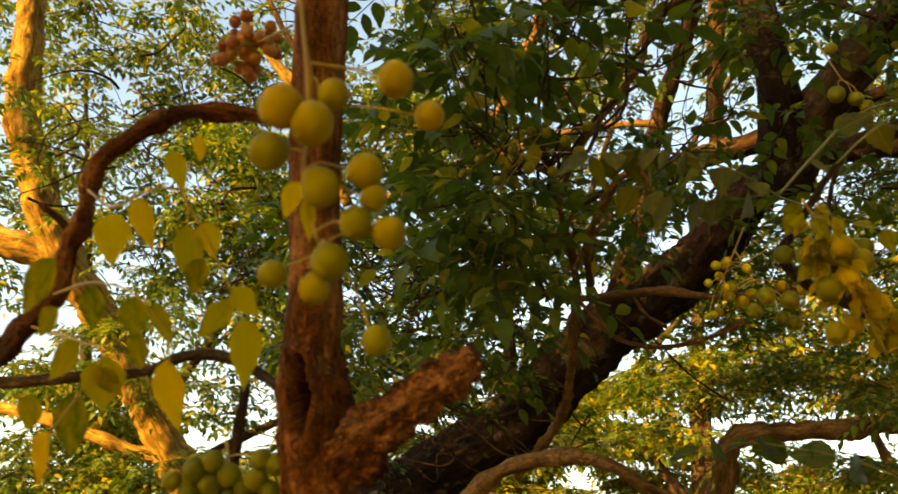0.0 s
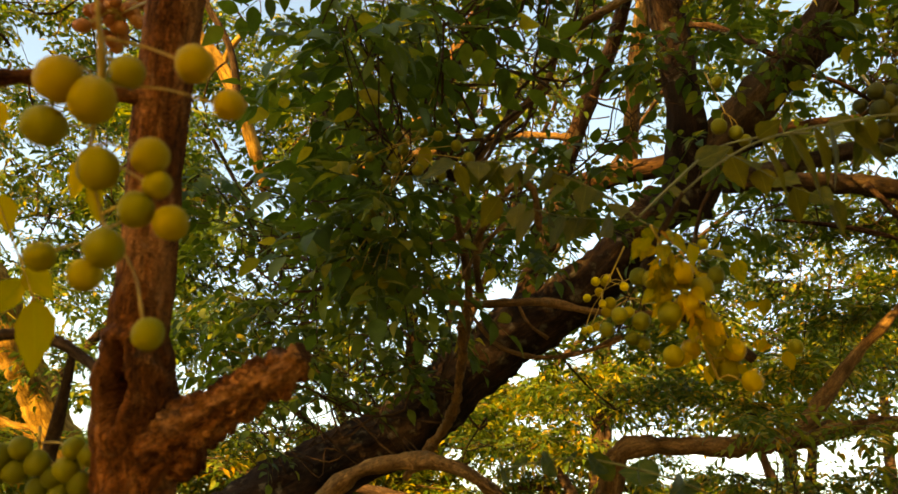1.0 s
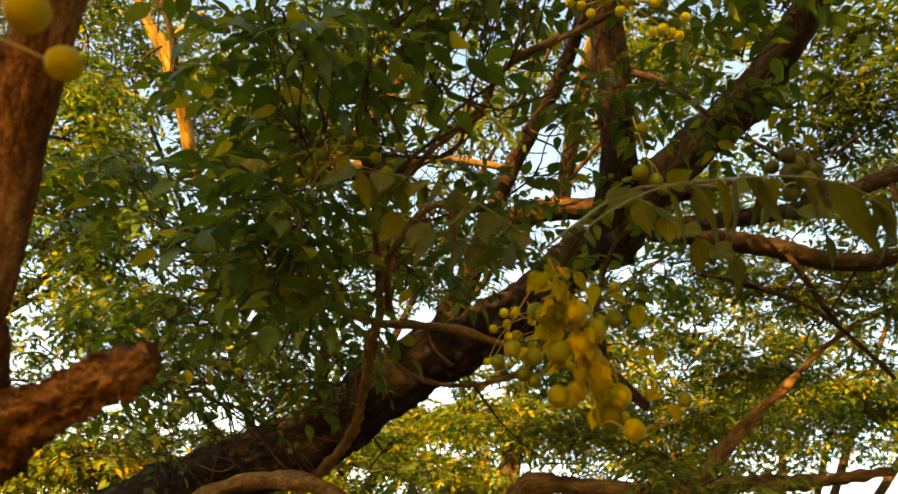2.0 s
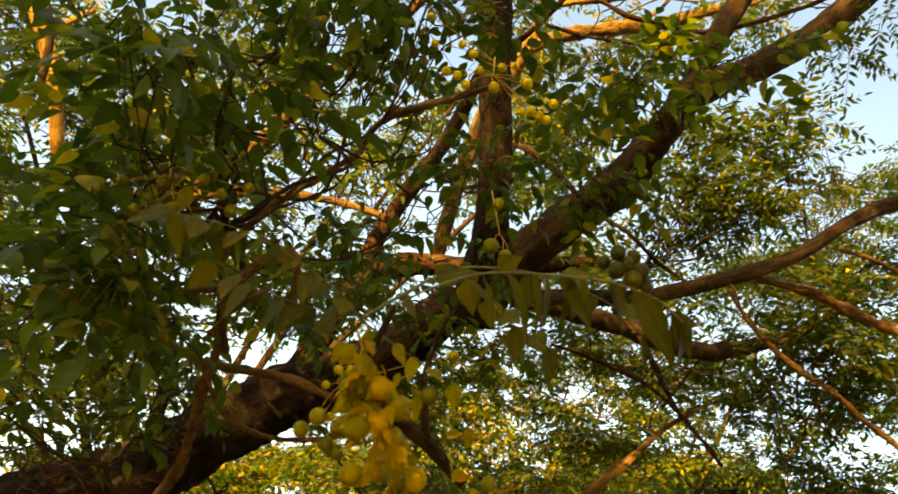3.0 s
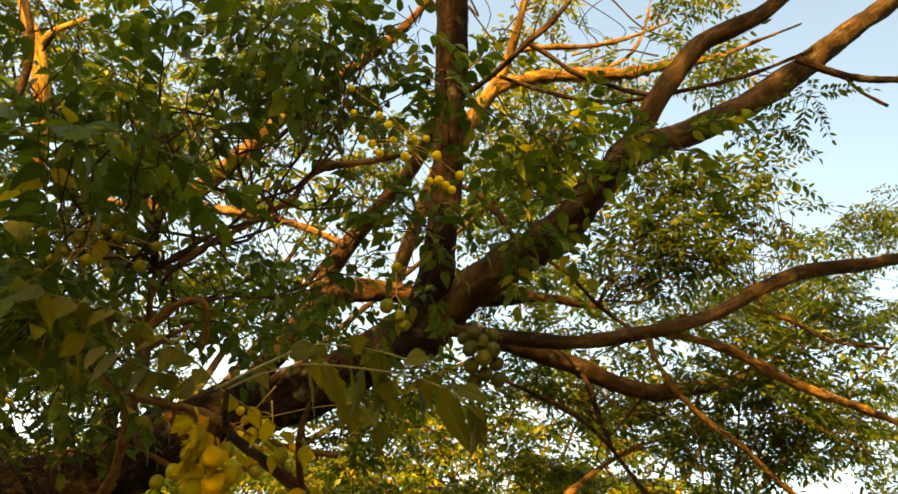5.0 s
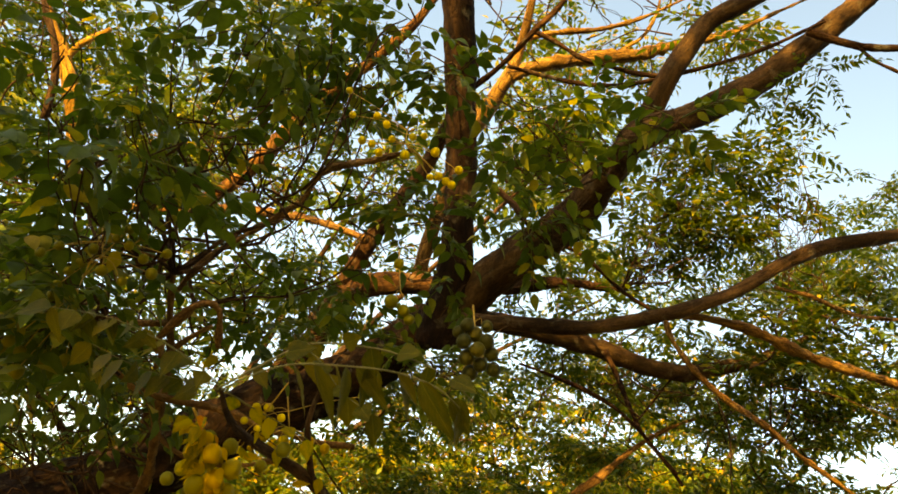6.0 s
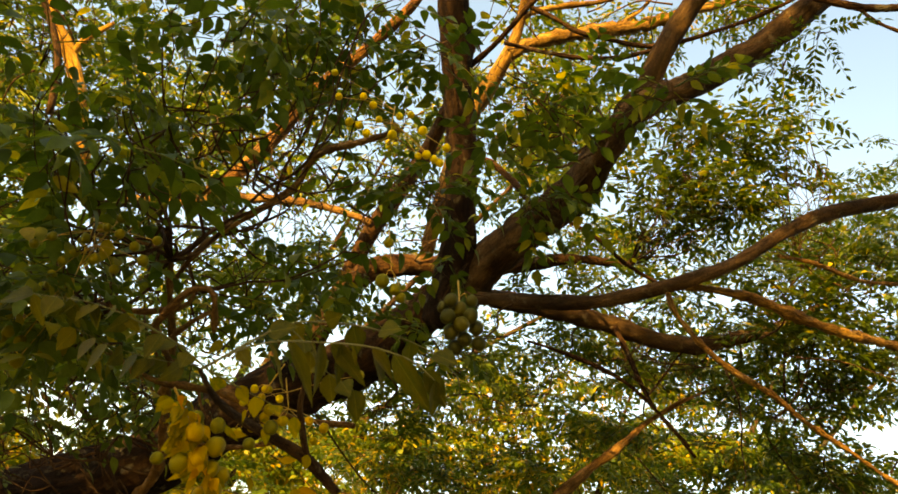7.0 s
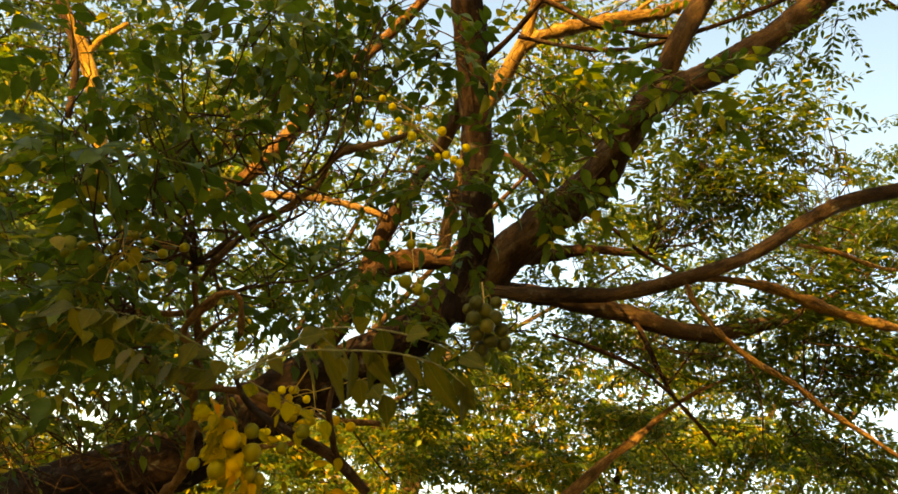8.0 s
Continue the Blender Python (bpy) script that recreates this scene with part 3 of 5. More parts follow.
NEAR_SIDE = [(-0.47, 2.41, 2.67, 0.22, 0.2, 0.16, 12), (-0.51, 2.64, 2.5, 0.17, 0.2, 0.15, 8), (-0.2, 2.39, 2.67, 0.18, 0.2, 0.18, 12), (0.09, 2.41, 2.54, 0.16, 0.2, 0.14, 8), (-0.3, 2.43, 2.13, 0.18, 0.2, 0.13, 10), (-0.25, 2.18, 2.35, 0.19, 0.2, 0.11, 9), (0.03, 2.18, 2.21, 0.16, 0.2, 0.09, 9), (-0.22, 2.2, 2.08, 0.15, 0.2, 0.13, 8), (0.05, 2.21, 2.25, 0.16, 0.2, 0.1, 4), (-0.31, 2.2, 2.35, 0.14, 0.2, 0.12, 7), (-0.06, 1.01, 2.49, 0.13, 0.25, 0.09, 10), (0, 1.07, 2.66, 0.1, 0.2, 0.13, 7), (0.11, 0.98, 2.67, 0.15, 0.25, 0.14, 14)] + [(0.24, 1.03, 2.84, 0.13, 0.2, 0.11, 10), (0.02, 0.99, 2.38, 0.13, 0.25, 0.09, 13), (0.19, 1.34, 2.51, 0.19, 0.25, 0.08, 7), (0.07, 1, 2.23, 0.12, 0.25, 0.1, 13), (0.41, 1.53, 2.59, 0.16, 0.25, 0.13, 13), (0.1, 1.33, 2.15, 0.15, 0.25, 0.12, 13), (0.35, 1.54, 2.38, 0.17, 0.25, 0.11, 10), (0.37, 1.04, 2.97, 0.14, 0.15, 0.06, 14), (0.35, 1.29, 2.95, 0.13, 0.15, 0.09, 8), (0.03, 0.78, 2.35, 0.05, 0.05, 0.03, 5), (0.13, 0.75, 2.35, 0.05, 0.05, 0.03, 4), (0.43, 0.98, 3.03, 0.05, 0.05, 0.04, 4), (0.28, 1.04, 3, 0.05, 0.05, 0.04, 4)] + [(0.01, 1.16, 2.93, 0.06, 0.06, 0.04, 4), (0.44, 1.23, 3.21, 0.07, 0.07, 0.05, 3), (0.64, 1.36, 2.88, 0.06, 0.06, 0.04, 2)]
NEAR_MID = [(0.49, 1.04, 2.9, 0.11, 0.12, 0.08, 9), (0.59, 1.22, 2.72, 0.08, 0.15, 0.09, 6), (0.95, 1.28, 3.28, 0.12, 0.12, 0.07, 8), (1.05, 1.49, 3.28, 0.15, 0.15, 0.09, 5), (0.71, 1.02, 2.82, 0.06, 0.12, 0.09, 4), (1.08, 1.03, 3.14, 0.12, 0.12, 0.07, 5), (1.04, 1.34, 2.91, 0.14, 0.12, 0.07, 8), (0.89, 1.59, 2.75, 0.1, 0.1, 0.07, 4), (0.82, 1.51, 2.5, 0.1, 0.12, 0.06, 4), (0.75, 0.96, 2.89, 0.04, 0.04, 0.03, 2), (1.02, 0.83, 2.97, 0.03, 0.03, 0.02, 1), (0.96, 1.22, 2.86, 0.04, 0.04, 0.03, 2), (0.76, 0.87, 2.83, 0.03, 0.03, 0.02, 2)]
FIRST_SIDE = [(-0.14, 1.63, 3.04, 0.14, 0.25, 0.13, 7), (0.02, 1.57, 2.81, 0.16, 0.25, 0.16, 10), (-0.03, 1.74, 2.66, 0.17, 0.25, 0.14, 10), (-0.09, 1.92, 2.5, 0.18, 0.25, 0.15, 10), (0.13, 1.85, 2.42, 0.17, 0.25, 0.15, 11), (-0.18, 2.37, 2.33, 0.13, 0.25, 0.11, 5), (0.29, 1.94, 2.33, 0.14, 0.2, 0.11, 2), (-0.01, 2.24, 2.39, 0.22, 0.25, 0.13, 7), (0.18, 1.77, 2.73, 0.19, 0.25, 0.14, 8), (0.62, 1.96, 3.06, 0.16, 0.2, 0.16, 7), (0.78, 1.97, 2.77, 0.14, 0.2, 0.12, 6), (-0.23, 1.6, 2.33, 0.07, 0.07, 0.05, 4), (-0.12, 1.51, 2.44, 0.07, 0.07, 0.05, 4)] + [(-0.1, 1.63, 2.21, 0.07, 0.07, 0.05, 4), (-0.33, 1.56, 2.45, 0.07, 0.07, 0.05, 4), (0.02, 1.55, 2.29, 0.07, 0.07, 0.05, 4), (-0.19, 1.71, 2.1, 0.06, 0.06, 0.04, 3), (-0.01, 1.86, 2.09, 0.06, 0.06, 0.04, 3), (0.07, 1.79, 2.18, 0.06, 0.06, 0.04, 3), (-0.43, 2.46, 2.36, 0.1, 0.1, 0.07, 4), (-0.25, 2.44, 2.3, 0.1, 0.1, 0.07, 4), (-0.35, 2.59, 2.07, 0.1, 0.1, 0.07, 4), (0.07, 2.31, 2.39, 0.09, 0.09, 0.06, 3), (0.15, 2.22, 2.52, 0.09, 0.09, 0.06, 3), (-0.24, 1.63, 2.39, 0.05, 0.05, 0.04, 3), (-0.2, 1.69, 2.25, 0.05, 0.05, 0.04, 3)] + [(-0.29, 1.58, 2.53, 0.05, 0.05, 0.04, 3)]
RIGHT_CROWN = [(1.8, 1.75, 3.69, 0.3, 0.25, 0.21, 11), (2.04, 1.69, 3.78, 0.12, 0.12, 0.14, 4), (1.72, 1.7, 3.82, 0.1, 0.1, 0.09, 4), (1.71, 1.89, 3.49, 0.25, 0.25, 0.18, 13), (2.14, 1.81, 3.63, 0.26, 0.25, 0.13, 13), (2.59, 1.83, 3.57, 0.2, 0.2, 0.13, 9), (2.08, 1.93, 3.44, 0.36, 0.25, 0.12, 8), (1.48, 1.12, 3.74, 0.09, 0.12, 0.05, 2), (2.54, 1.66, 3.25, 0.18, 0.2, 0.11, 6), (2.3, 1.91, 3.35, 0.28, 0.25, 0.09, 6), (2.64, 1.55, 3.56, 0.19, 0.15, 0.12, 8), (2.82, 1.62, 3.35, 0.17, 0.15, 0.12, 7), (2.63, 1.74, 3.49, 0.2, 0.15, 0.1, 5)] + [(1.79, 1.77, 3.82, 0.09, 0.09, 0.07, 4), (1.92, 1.69, 3.88, 0.09, 0.09, 0.07, 4), (2.02, 1.64, 3.91, 0.07, 0.07, 0.05, 3), (2.11, 1.6, 3.92, 0.06, 0.06, 0.04, 3), (2.2, 1.56, 3.96, 0.05, 0.05, 0.03, 2), (2.24, 1.62, 3.83, 0.07, 0.07, 0.05, 3), (2.09, 1.68, 3.81, 0.11, 0.11, 0.07, 5), (1.94, 1.76, 3.75, 0.12, 0.12, 0.08, 6), (1.81, 1.85, 3.67, 0.12, 0.12, 0.08, 6), (1.82, 1.92, 3.54, 0.14, 0.14, 0.1, 6), (2.04, 1.81, 3.62, 0.14, 0.14, 0.1, 6), (2.24, 1.7, 3.69, 0.12, 0.12, 0.08, 4), (2.39, 1.66, 3.68, 0.09, 0.09, 0.07, 3)]
LOW_CROWN = [(2.32, 2.4, 3.1, 0.49, 0.4, 0.18, 28), (2.58, 1.84, 3.12, 0.25, 0.35, 0.14, 18), (2.86, 2.03, 3.05, 0.22, 0.35, 0.15, 10), (1.91, 2.73, 3.14, 0.41, 0.4, 0.19, 26), (1.67, 3.08, 2.85, 0.43, 0.45, 0.26, 36), (2.46, 3.06, 2.89, 0.6, 0.5, 0.24, 44), (2.96, 2.56, 2.9, 0.39, 0.4, 0.17, 30), (2.24, 2.11, 3.24, 0.29, 0.3, 0.12, 14), (2.54, 1.98, 3.09, 0.26, 0.3, 0.14, 12), (2.8, 2.21, 2.97, 0.28, 0.3, 0.15, 10), (2.84, 1.89, 3.12, 0.17, 0.3, 0.14, 10), (3.1, 2.46, 2.79, 0.4, 0.3, 0.11, 12), (1.02, 2.61, 2.76, 0.19, 0.25, 0.17, 14)] + [(0.42, 2.29, 2.8, 0.18, 0.25, 0.16, 18), (1.37, 2.65, 2.94, 0.23, 0.25, 0.15, 14), (1.41, 3.55, 2.55, 0.45, 0.5, 0.21, 28), (0.72, 3.63, 2.34, 0.4, 0.4, 0.17, 18), (0.91, 2.94, 2.65, 0.23, 0.3, 0.18, 12), (0.62, 2.15, 2.73, 0.14, 0.25, 0.1, 8), (1.57, 2.49, 3.12, 0.25, 0.3, 0.1, 8), (1.17, 3.12, 2.82, 0.19, 0.3, 0.17, 10), (3.05, 1.92, 3.2, 0.28, 0.4, 0.28, 22), (3.35, 2.41, 2.96, 0.28, 0.4, 0.17, 14), (2.56, 1.98, 3.37, 0.13, 0.13, 0.09, 4), (2.84, 1.76, 3.51, 0.13, 0.13, 0.09, 4), (2.79, 1.96, 3.26, 0.13, 0.13, 0.09, 4)] + [(2.58, 2.15, 3.11, 0.13, 0.13, 0.09, 4), (2.24, 2.3, 3.11, 0.13, 0.13, 0.09, 4), (1.97, 2.43, 3.07, 0.13, 0.13, 0.09, 4), (2.49, 2.3, 2.95, 0.13, 0.13, 0.09, 4), (3.01, 1.81, 3.34, 0.1, 0.1, 0.07, 3), (1.37, 2.29, 3.16, 0.12, 0.12, 0.08, 4), (1.54, 2.18, 3.25, 0.12, 0.12, 0.08, 4), (1.78, 2.15, 3.19, 0.12, 0.12, 0.08, 4), (1.34, 2.48, 2.83, 0.12, 0.12, 0.08, 4), (1.59, 2.43, 2.78, 0.14, 0.14, 0.1, 4), (1.14, 2.68, 2.57, 0.14, 0.14, 0.1, 4), (0.76, 2.71, 2.7, 0.12, 0.12, 0.08, 3)]
FAR_LEFT = [(-3.58, 5.82, 5.9, 1.11, 1.2, 1.11, 42), (-2.73, 6.7, 5.14, 1.18, 1.2, 1.07, 42), (-3.43, 6, 4.23, 0.82, 1.2, 0.82, 28), (-2.16, 7.23, 3.91, 1.07, 1.2, 0.95, 35), (-3.07, 6.6, 2.83, 1.03, 1.2, 0.82, 35), (-1.81, 7.23, 2.65, 1.11, 1.2, 0.66, 35), (-0.85, 6.93, 5.9, 1.14, 1.2, 1.39, 42), (-0.85, 7.7, 4.1, 1.01, 1.2, 1.01, 28), (-2.4, 6.47, 6.96, 1.26, 1.2, 0.76, 35), (0.11, 7.92, 3.61, 1.14, 1.2, 1.01, 28), (-0.11, 8.35, 2.61, 1.26, 1.2, 0.63, 28)]
FAR_MID = [(-2.26, 6.91, 6.31, 0.95, 1.2, 0.95, 32), (-0.24, 6.94, 6.26, 1.39, 1.2, 1.26, 64), (0.22, 6.23, 7.31, 1.14, 1.2, 0.51, 32), (1.45, 6.71, 6.85, 1.21, 1.2, 1.34, 32), (2.99, 6.29, 6.81, 0.81, 1.2, 0.54, 21), (2.57, 5.36, 7.64, 0.57, 0.8, 0.25, 4), (4.58, 6.78, 6.15, 1.56, 1.2, 0.71, 40), (1.35, 7.51, 5.44, 1.34, 1.2, 0.81, 32), (-0.27, 7.93, 4.47, 1.39, 1.2, 1.14, 40), (2.05, 5.74, 7.23, 0.38, 0.8, 0.76, 5)]
FAR_RIGHT = [(3.43, 6.99, 4.22, 1.01, 1.4, 0.82, 46), (4.58, 6.78, 4, 1.39, 1.4, 0.76, 53), (2.05, 7.88, 3.33, 1.26, 1.4, 0.69, 46), (0.5, 8.52, 2.99, 1.26, 1.4, 0.76, 38), (4.23, 6.43, 3.67, 1.11, 1.2, 0.72, 38), (3.09, 7.17, 3.5, 0.95, 1.2, 0.83, 38), (5.02, 6.91, 4.9, 1.14, 1.2, 0.76, 30), (5.71, 6.3, 4.28, 0.38, 0.38, 0.27, 25)]
FAR_LOW = [(-2.95, 6.86, 2.22, 1.13, 1, 0.31, 43), (-1.52, 7.38, 2.31, 1.11, 1, 0.33, 43), (0.14, 7.9, 2.4, 1.3, 1, 0.36, 49), (1.62, 7.89, 2.45, 1.18, 1, 0.36, 43), (3.1, 7.88, 2.49, 1.3, 1, 0.3, 39), (4.28, 7.82, 2.64, 0.95, 1, 0.36, 32), (1.5, 7.24, 2.94, 1.22, 1, 0.39, 43), (-0.55, 8, 2.58, 1.22, 1, 0.39, 43), (-3.43, 6.6, 2.81, 0.82, 1, 0.51, 39), (2.58, 7.09, 3.57, 0.5, 0.8, 0.35, 26), (1.87, 7.38, 3.45, 0.5, 0.8, 0.35, 26)]
FAR_TOP = [(1.93, 3.44, 6.13, 0.52, 0.6, 0.17, 3), (1.77, 3.68, 5.77, 0.17, 0.4, 0.17, 2), (2.29, 4.27, 5.5, 0.43, 0.8, 0.28, 9), (2.3, 3.65, 5.49, 0.26, 0.6, 0.22, 5), (-1.86, 6.12, 4.52, 0.71, 0.8, 0.76, 40), (-1.45, 6.59, 3.46, 0.66, 0.8, 0.57, 24), (-2.05, 6.25, 4.93, 0.5, 1.0, 0.88, 24)]
FAR_EDGE = [(9.17, 7.41, 9, 1.23, 2, 0.47, 60), (7.6, 7.3, 7.89, 1.39, 1.5, 0.52, 40), (9.81, 5.7, 9.9, 0.85, 1.5, 0.57, 40), (10.71, 6.13, 8.72, 0.85, 1.5, 0.76, 40), (9.44, 5.61, 6.52, 0.71, 1.5, 0.71, 40), (9.88, 5.9, 5.82, 0.71, 1.5, 0.71, 30), (6.43, 6.67, 5.36, 1.56, 1.4, 0.85, 38), (7.74, 6.65, 4.71, 1.28, 1.4, 0.85, 30), (6.57, 7.31, 4.13, 1.56, 1.2, 0.43, 28), (9.08, 7.44, 4.7, 1.26, 1.4, 0.47, 23), (6.31, 6.13, 4.27, 0.38, 0.38, 0.27, 25)]

nodes = np.array([q[:3] for pts in LINES for q in spline(pts, 0.08)])
rng = random.Random(19)


def wander(a, b, r, steps, sway):
    """A crooked line from a to b that thins on the way."""
    out = []
    for i in range(steps + 1):
        t = i / steps
        j = np.array([rng.gauss(0, sway) for _ in range(3)]) * (0 if i in (0, steps) else 1)
        out.append((*(a * (1 - t) + b * t + j + np.array((0, 0, -0.1 * np.linalg.norm(b - a) * math.sin(math.pi * t)))), r * (1 - 0.65 * t)))
    return out


for c in NEAR_SIDE + NEAR_MID + FIRST_SIDE + RIGHT_CROWN + LOW_CROWN + [(1.75, 2.21, 5.04, 0.41, 0.25, 0.19, 14), (2.02, 1.72, 4.83, 0.17, 0.2, 0.23, 11), (1.89, 2.75, 4.91, 0.31, 0.3, 0.24, 12), (1.78, 1.82, 5.21, 0.42, 0.25, 0.15, 14), (1.4, 2.52, 5.19, 0.23, 0.3, 0.23, 7), (1.58, 3.01, 4.74, 0.31, 0.25, 0.17, 7)]:
    p = np.array(c[:3])
    gap = np.linalg.norm(nodes - p, axis=1)
    a = nodes[int(np.argmin(gap + 0.4 * np.maximum(0, nodes[:, 2] - p[2])))]
    size = float(np.linalg.norm(p - a))
    main = wander(a, p, 0.0022 + 0.003 * min(size, 1.0), 6, 0.06 * size)
    branch("branchlet", main, big, BARK_TWIG, 6, 0.03, 0.15, 40)
    for k in range(3):
        q = p + np.array([rng.uniform(-1, 1) for _ in range(3)]) * c[3:6]
        branch("branchlet", wander(np.array(main[3 + k % 2][:3]), q, 0.002, 5, 0.03), big, BARK_TWIG, 5, 0.03, 0.1, 40)

rng = random.Random(11)
poses, tips = rosettes(rng, NEAR_SIDE + NEAR_MID + FIRST_SIDE, 5, 0.275)
meshes = [raw_mesh("leaf_spray", v, f, LEAF) for v, f in SPRAYS_FINE]
near = sorted(poses, key=lambda q: q[0][1])
for p, r, s in near[:290]:
    ob = new("leaf_spray", rng.choice(meshes))
    ob.parent = big
    m = Matrix([[*(r[i] * s), p[i] - big.location[i]] for i in range(3)] + [[0, 0, 0, 1]])
    ob.matrix_basis = m
foliage("inner_crown", near[290:], SPRAYS_FINE, LEAF, big, "dark green feathery leaves")
twigs("inner_twig_rest", tips, BARK_TWIG, big)
poses, tips = rosettes(rng, RIGHT_CROWN + LOW_CROWN, 4, 0.76, (-0.4, 0.75))
foliage("outer_crown", poses, SPRAYS_MID, LEAF, big, "green and yellowing feathery leaves")
twigs("outer_twig_rest", tips, BARK_TWIG, big, 0.002, 0.7)

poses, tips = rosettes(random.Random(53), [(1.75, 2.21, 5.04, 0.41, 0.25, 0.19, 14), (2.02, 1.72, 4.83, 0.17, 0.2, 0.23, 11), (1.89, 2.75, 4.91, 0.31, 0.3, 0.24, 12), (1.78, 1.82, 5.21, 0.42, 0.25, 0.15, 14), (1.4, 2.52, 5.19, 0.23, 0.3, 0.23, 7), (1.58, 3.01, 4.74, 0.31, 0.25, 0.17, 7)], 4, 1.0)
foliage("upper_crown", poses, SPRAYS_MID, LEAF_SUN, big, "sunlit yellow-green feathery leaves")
twigs("upper_twig_rest", tips, BARK_TWIG, big, 0.002, 0.8)

poses, tips = rosettes(random.Random(9), [(1.36, 0.86, 3.24, 0.035, 0.05, 0.03, 4), (1.43, 0.79, 3.32, 0.03, 0.04, 0.02, 3)], 4, 1.0)
foliage("end_tuft", poses, SPRAYS_MID, LEAF, big, "small tuft of feathery leaves", 0.5)
twigs("end_tuft_twig_rest", tips, BARK_TWIG, big, 0.0015)

# bare crooked twigs
bm = bmesh.new()
rng = random.Random(41)
for x, y, z, spread, count in [(0.3622, 2.0415, 3.1141, 0.095, 16), (-1.3249, 2.8287, 3.7869, 0.188, 12), (-1.3858, 3.2289, 3.3605, 0.227, 14), (0.1918, 1.8682, 2.5008, 0.095, 10), (0.6227, 2.0871, 3.2758, 0.128, 14), (0.8695, 2.1892, 3.1738, 0.088, 10), (0.1749, 2.304, 3.3321, 0.133, 14), (1.1284, 1.5945, 3.906, 0.192, 16), (1.0182, 1.8099, 3.7863, 0.111, 10), (2.0084, 2.6157, 3.081, 0.322, 12), (0.0847, 1.5139, 2.4602, 0.107, 10), (1.9577, 1.9924, 2.9568, 0.199, 10), (-0.8594, 1.4111, 2.5338, 0.088, 9), (-0.6751, 1.4697, 2.6537, 0.081, 9), (-0.5645, 1.6771, 2.426, 0.085, 8), (2.0252, 2.9201, 2.1789, 0.26, 16), (2.4004, 1.7739, 2.6917, 0.226, 10), (-0.4585, 2.028, 3.312, 0.114, 8), (0.3965, 1.3721, 2.7681, 0.071, 8)]:
    for _ in range(count):
        p = np.array((x, y, z)) + np.array([rng.gauss(0, spread) for _ in range(3)])
        way = np.array([rng.gauss(0, 1) for _ in range(3)])
        way /= np.linalg.norm(way)
        pts, r = [], rng.uniform(0.0018, 0.0042)
        turn = np.array([rng.gauss(0, 0.35) for _ in range(3)])
        for i in range(6):
            pts.append((*p, r * (1 - 0.13 * i)))
            p = p + way * spread * rng.uniform(0.3, 0.6)
            way = way + turn + np.array([rng.gauss(0, 0.25) for _ in range(3)])
            way /= np.linalg.norm(way)
        tube(bm, pts, 5, 0.03, base=big.location)
tagged(part("bare_twig_rest", bm, BARK_TWIG, big, "bare crooked brown twigs"), kind="stuff")

# ---- trees further off ----
side_tree = thing("sunlit_tree", (-0.6, 5.2, 0), "leaning tree with sunlit golden bark and pale leaves", "tree")
branch("trunk", [(-0.6, 5.2, -0.05, 0.17), (-0.8, 4.95, 0.4, 0.14)] + [(-1.117, 4.689, 1.486, 0.119), (-1.397, 4.232, 2.038, 0.104), (-1.622, 3.946, 2.446, 0.095), (-1.803, 3.681, 2.807, 0.093), (-1.984, 3.448, 3.093, 0.096), (-2.111, 3.322, 3.385, 0.093), (-2.159, 3.141, 3.678, 0.081), (-2.122, 2.964, 3.965, 0.068), (-2.094, 2.818, 4.305, 0.06), (-2.073, 2.616, 4.776, 0.048)], side_tree, BARK_SUNLIT, 28, 0.02, 0.26, 20)
branch("limb", [(-1.949, 3.489, 3.048, 0.082), (-2.116, 3.443, 3.103, 0.079), (-2.351, 3.421, 3.149, 0.073), (-2.635, 3.236, 3.322, 0.057)], side_tree, BARK_SUNLIT, 22, 0.02, 0.26, 20)
branch("limb", [(-1.489, 4.149, 2.178, 0.041), (-1.728, 4.101, 2.21, 0.041), (-1.893, 4.018, 2.274, 0.037), (-2.204, 3.98, 2.358, 0.034), (-2.576, 3.952, 2.417, 0.025)], side_tree, BARK_SUNLIT, 16, 0.02, 0.3, 24)
for pts, mat in (([(-0.583, 3.707, 3.536, 0.031), (-0.741, 3.45, 3.874, 0.039), (-0.877, 3.374, 4.083, 0.039), (-0.994, 3.337, 4.212, 0.027), (-1.11, 3.292, 4.355, 0.021)], BARK_SUNLIT), ([(-0.872, 3.38, 4.07, 0.018), (-0.829, 3.313, 4.169, 0.018), (-0.722, 3.226, 4.272, 0.012)], BARK_SUNLIT), ([(-0.491, 2.349, 3.173, 0.013), (-0.512, 2.284, 3.303, 0.015), (-0.558, 2.24, 3.408, 0.013), (-0.634, 2.207, 3.507, 0.012), (-0.702, 2.161, 3.627, 0.01)], BARK_TWIG)):
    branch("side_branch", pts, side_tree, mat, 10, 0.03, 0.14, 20)
